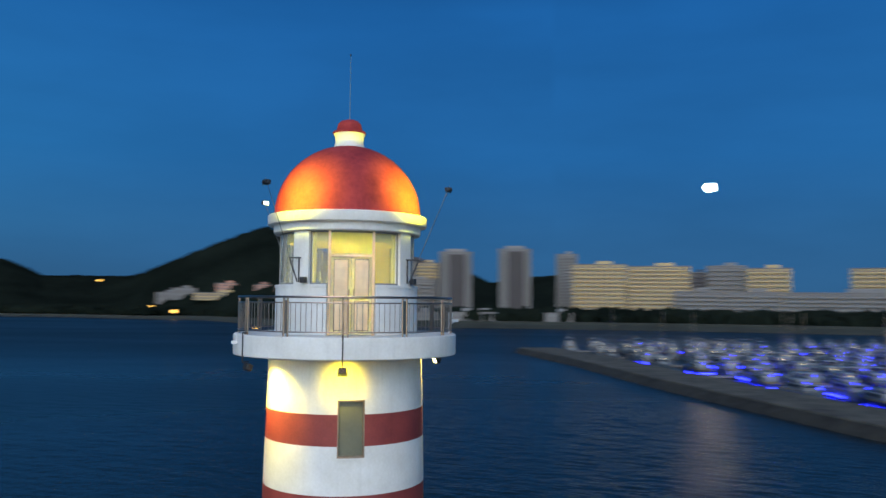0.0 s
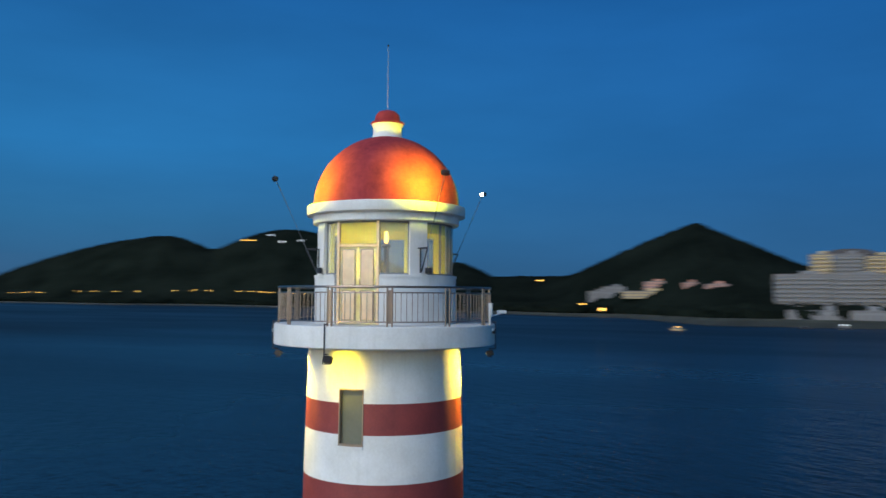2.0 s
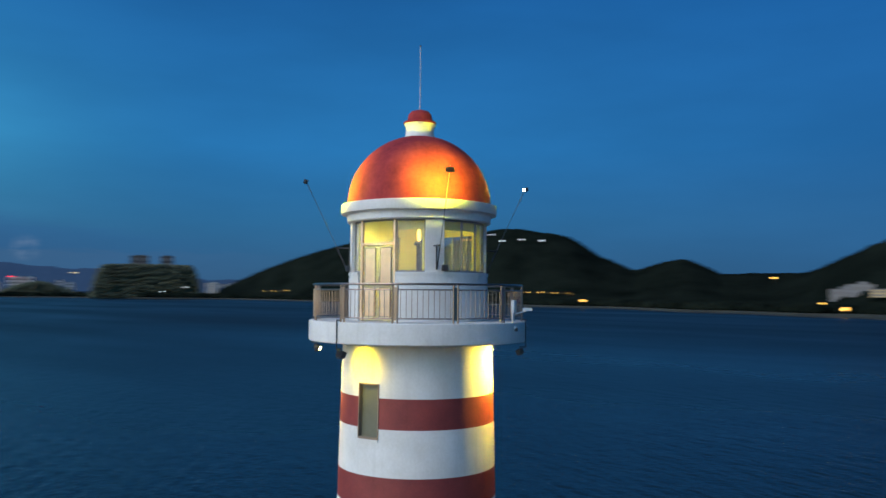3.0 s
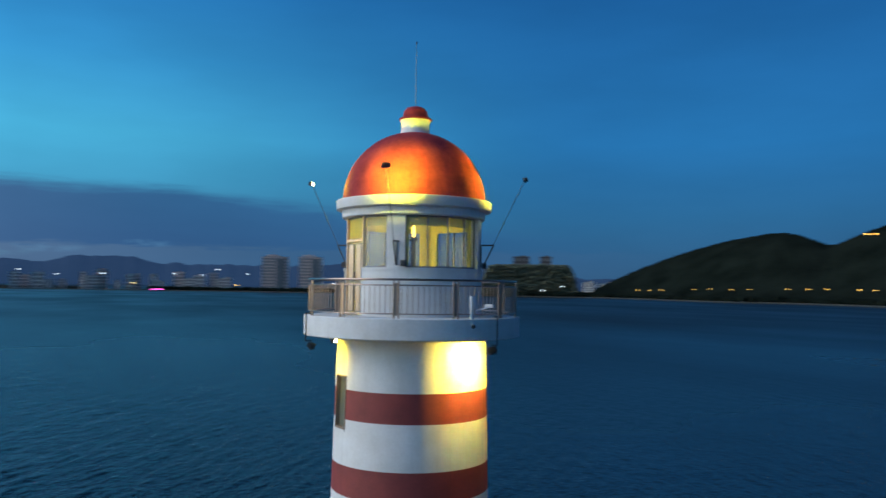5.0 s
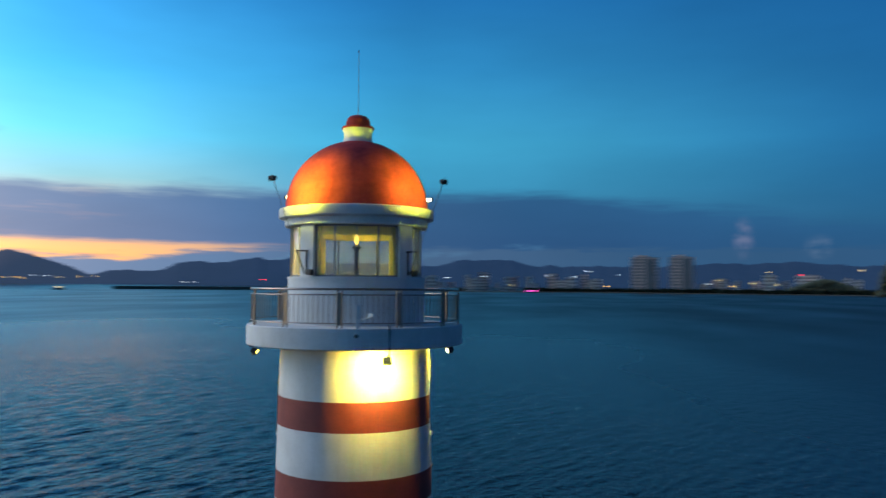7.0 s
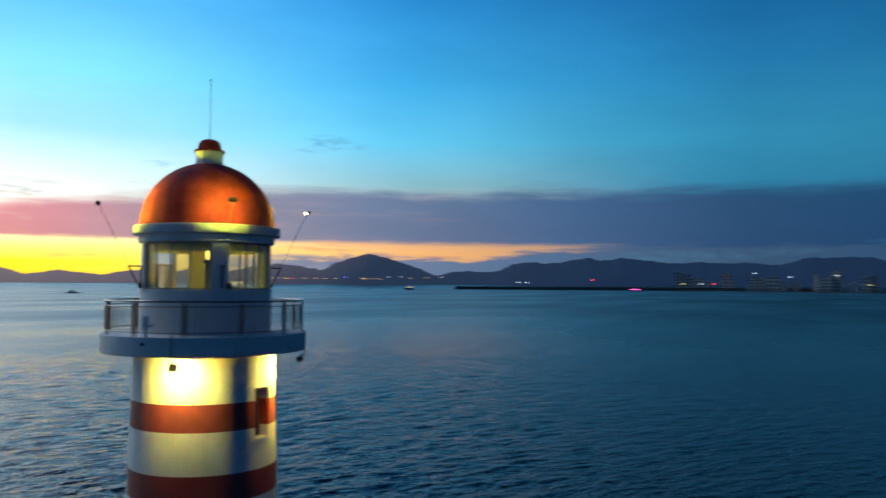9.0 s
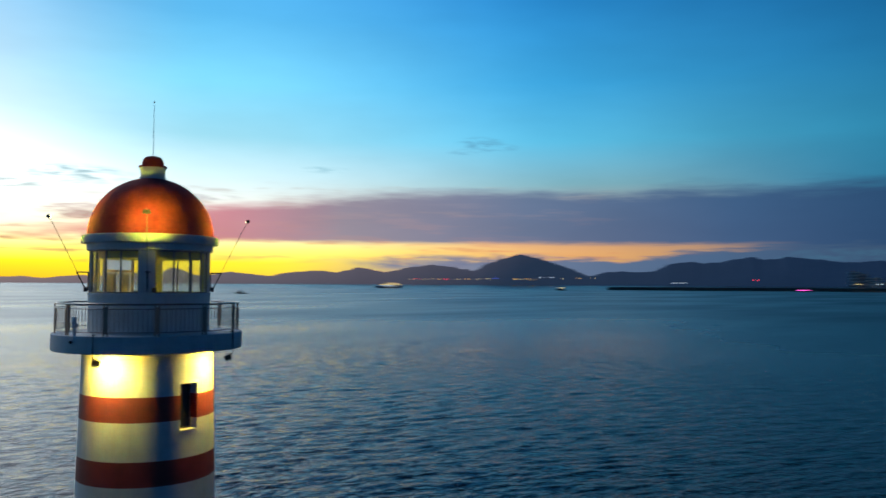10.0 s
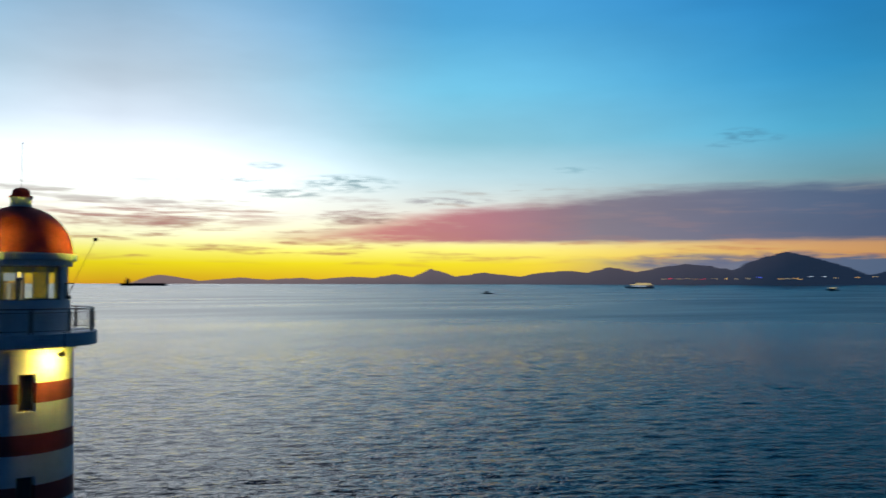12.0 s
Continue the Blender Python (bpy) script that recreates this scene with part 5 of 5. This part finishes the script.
ship("moored_boat", "small boat moored off the coast", 102.5, 103.3, 490, 0.9, ((0, 0.3, 0.9, 2.2, HULL),), ((0, 0.3, 2.3, STREET),), FACADE_WARM, tall=0.25)
ship("moored_boat", "small boat moored off the coast", 92.0, 92.9, 570, 1.0, ((0, 0.4, 1.0, 2.6, HULL),), ((0, 0.5, 2.8, COOL),), tall=0.25)
ship("moored_boat", "small boat moored off the coast", 97.7, 98.4, 650, 1.0, ((0, 0.4, 1.0, 2.6, HULL),), ((0, 0.5, 2.8, STREET),), tall=0.25)
ship("moored_boat", "small dark boat moored off the coast", 94.4, 95.1, 560, 0.8, ((0, 0.3, 0.8, 2.0, HULL_DARK),), tall=0.25)

# low mole on the far side of the bay
mole = arc_block(185.5, 210.2, -1, 13.0, 3250, 3290, 0.4)
tagged(part("mole", mole, SHORE), "long low dark mole across the bay", "mole", kind="structure")
tagged(part("mole_spit", arc_block(202.0, 205.2, -1, 7.5, 3190, 3230, 0.4), SHORE), "low dark spit beside the mole", "mole", kind="structure")

# ---- lights along the coast ----


def street_lamp(glow_mat, r, label):
    s = thing("street_lamp", label, "street lamp", "coast lights")
    part("pole", rod((0, 0, 0), (0, 0, 8), 0.12, 6), IRON, s)
    part("arm", rod((0, 0, 8), (-1.4, 0, 8.3), 0.08, 6), IRON, s)
    bm = bmesh.new()
    bmesh.ops.create_uvsphere(bm, u_segments=10, v_segments=6, radius=r, matrix=Matrix.Translation((-1.5, 0, 8.1)) @ Matrix.Diagonal((1, 1, 0.7, 1)))
    part("lamp_head", bm, glow_mat, s, "glowing lamp head")
    return s


def footing(a, e, r):
    """Where the ground comes up under a lamp that is seen at that angle; r, if it nowhere does."""
    q, last = along_pairs(SHORE_AT, a) + 12, 1.2 * along_pairs(RIDGE_AT, a)
    while q < last:
        z = EYE + q * math.tan(radians(e)) - 8.0
        if land_height(a, q) >= z - 0.5:
            return polar(q, a, z)
        q += 12
    return polar(r, a, EYE + r * math.tan(radians(e)) - 8.0)


sodium = street_lamp(STREET, 1.5, "sodium street lamp glowing at the foot of the hill")
sodium.matrix_basis = Matrix.Translation(polar(1810, 141.3, 2.5))
STREETS = ((148.2, 0.10), (147.45, 0.11), (146.6, 0.13), (144.5, 0.22), (143.4, 0.23), (142.1, 0.22), (140.9, 0.23), (138.5, 0.31), (137.3, 0.33), (136.2, 0.33), (134.3, 0.30), (133.4, 0.29), (132.6, 0.27), (132.05, 0.24), (131.28, 0.25), (130.36, 0.19), (129.53, 0.16), (128.59, 0.14), (127.54, 0.11), (126.5, 0.09))
for a, e in STREETS:
    copy_thing(sodium, Matrix.Translation(footing(a, e, along_pairs(SHORE_AT, a) + 70)) @ Matrix.Rotation(radians(a), 4, "Z"))
big = street_lamp(STREET, 2.6, "bright sodium lamp glowing by the water")
big.matrix_basis = Matrix.Translation(polar(1200, 125.5, 2.6))
for a, e, r in ((112.98, 1.21, 1790), (133.9, 3.85, 1950), (133.4, 3.85, 1950), (108.4, -0.82, 845), (109.9, -0.50, 880)):
    copy_thing(big, Matrix.Translation(footing(a, e, r)) @ Matrix.Rotation(radians(a), 4, "Z"))
cool = street_lamp(COOL, 2.4, "cool white lamp glowing on the shore")
cool.matrix_basis = Matrix.Translation(polar(2330, 153.4, EYE + 2330 * math.tan(radians(0.30)) - 8))
for a, e, r in ((154.8, 0.0, 2320), (132.1, 4.25, 2050), (131.36, 3.80, 1950), (129.93, 3.90, 1950), (128.46, 3.83, 1950), (175.6, 0.85, 2900), (160.9, -0.15, 2600)):
    copy_thing(cool, Matrix.Translation(footing(a, e, r)) @ Matrix.Rotation(radians(a), 4, "Z"))


def far_light(colour, label):
    s = thing("far_light", label, "light", "far shore lights")
    part("mast", rod((0, 0, -30), (0, 0, 0), 0.3, 6), IRON, s)
    part("lamp_panel", box((2, 10, 2.4), (0, 0, 1.5), 0.4), colour, s, "glowing panel")
    return s


far_kinds = {"y": far_light(WARM_LED, "warm yellow light on the far shore"), "r": far_light(REDLAMP, "red sign light on the far shore"), "b": far_light(BLUELAMP, "blue sign light on the far shore"), "c": far_light(COOL, "cool white light on the far shore"), "o": far_light(STREET, "orange light on the far shore")}
placed = set()
FAR = (("y", -135.9, 0.34), ("y", -136.9, 0.36), ("o", -137.9, 0.35), ("y", -139.2, 0.36), ("y", -140.6, 0.36), ("o", -143.3, 0.37), ("y", -143.7, 0.37), ("y", -146.6, 0.42), ("r", -136.3, 0.38), ("y", -137.4, 0.38), ("r", -138.4, 0.36), ("o", -139.9, 0.37), ("y", -141.3, 0.38), ("b", -142.0, 0.46), ("o", -144.2, 0.40), ("o", -144.5, 0.34), ("c", -145.1, 0.5), ("c", -145.9, 0.5), ("o", -147.8, 0.46), ("y", -148.8, 0.5),
       ("r", -159.5, 0.36), ("c", -154.3, 0.15), ("c", -154.9, 0.15), ("y", -165.0, 0.12), ("r", -167.0, 0.12), ("c", -166.2, 0.12), ("c", -169.6, 0.86), ("c", -171.8, 0.6), ("c", -174.5, 0.7), ("c", -179.0, 0.75), ("c", 178.2, 1.1), ("c", 179.2, 0.7), ("y", 160.9, 1.15), ("r", 164.4, 0.85), ("y", 166.3, 1.05), ("y", 165.8, 0.22), ("y", -173.4, 0.0), ("y", -176.4, 0.1), ("o", 176.9, 0.05), ("c", 170.2, 0.25), ("o", 168.6, 0.1), ("y", 169.5, 0.5), ("o", 162.6, 0.45), ("c", 163.3, 0.3), ("y", 167.4, 0.3), ("o", 172.0, 0.02))
for c, a, e in FAR:
    a -= 0.6 if 155 < a % 360 < 196 else 0
    aa = a % 360
    r = 3020 if aa < 186 else 3180 if aa < 209 else 4180
    at = Matrix.Translation(polar(r, a, EYE + r * math.tan(radians(e)))) @ Matrix.Rotation(radians(a), 4, "Z")
    if c in placed:
        copy_thing(far_kinds[c], at)
    else:
        far_kinds[c].matrix_basis = at
        placed.add(c)

# ---- moon ----
bm = bmesh.new()
bmesh.ops.create_uvsphere(bm, u_segments=48, v_segments=24, radius=21.5)
moon = tagged(part("moon", bm, MOONLIGHT), "full pale yellow moon low in the dusk sky", "moon")
moon.location = polar(4600, 71.28, EYE + 4600 * math.tan(radians(7.86)))
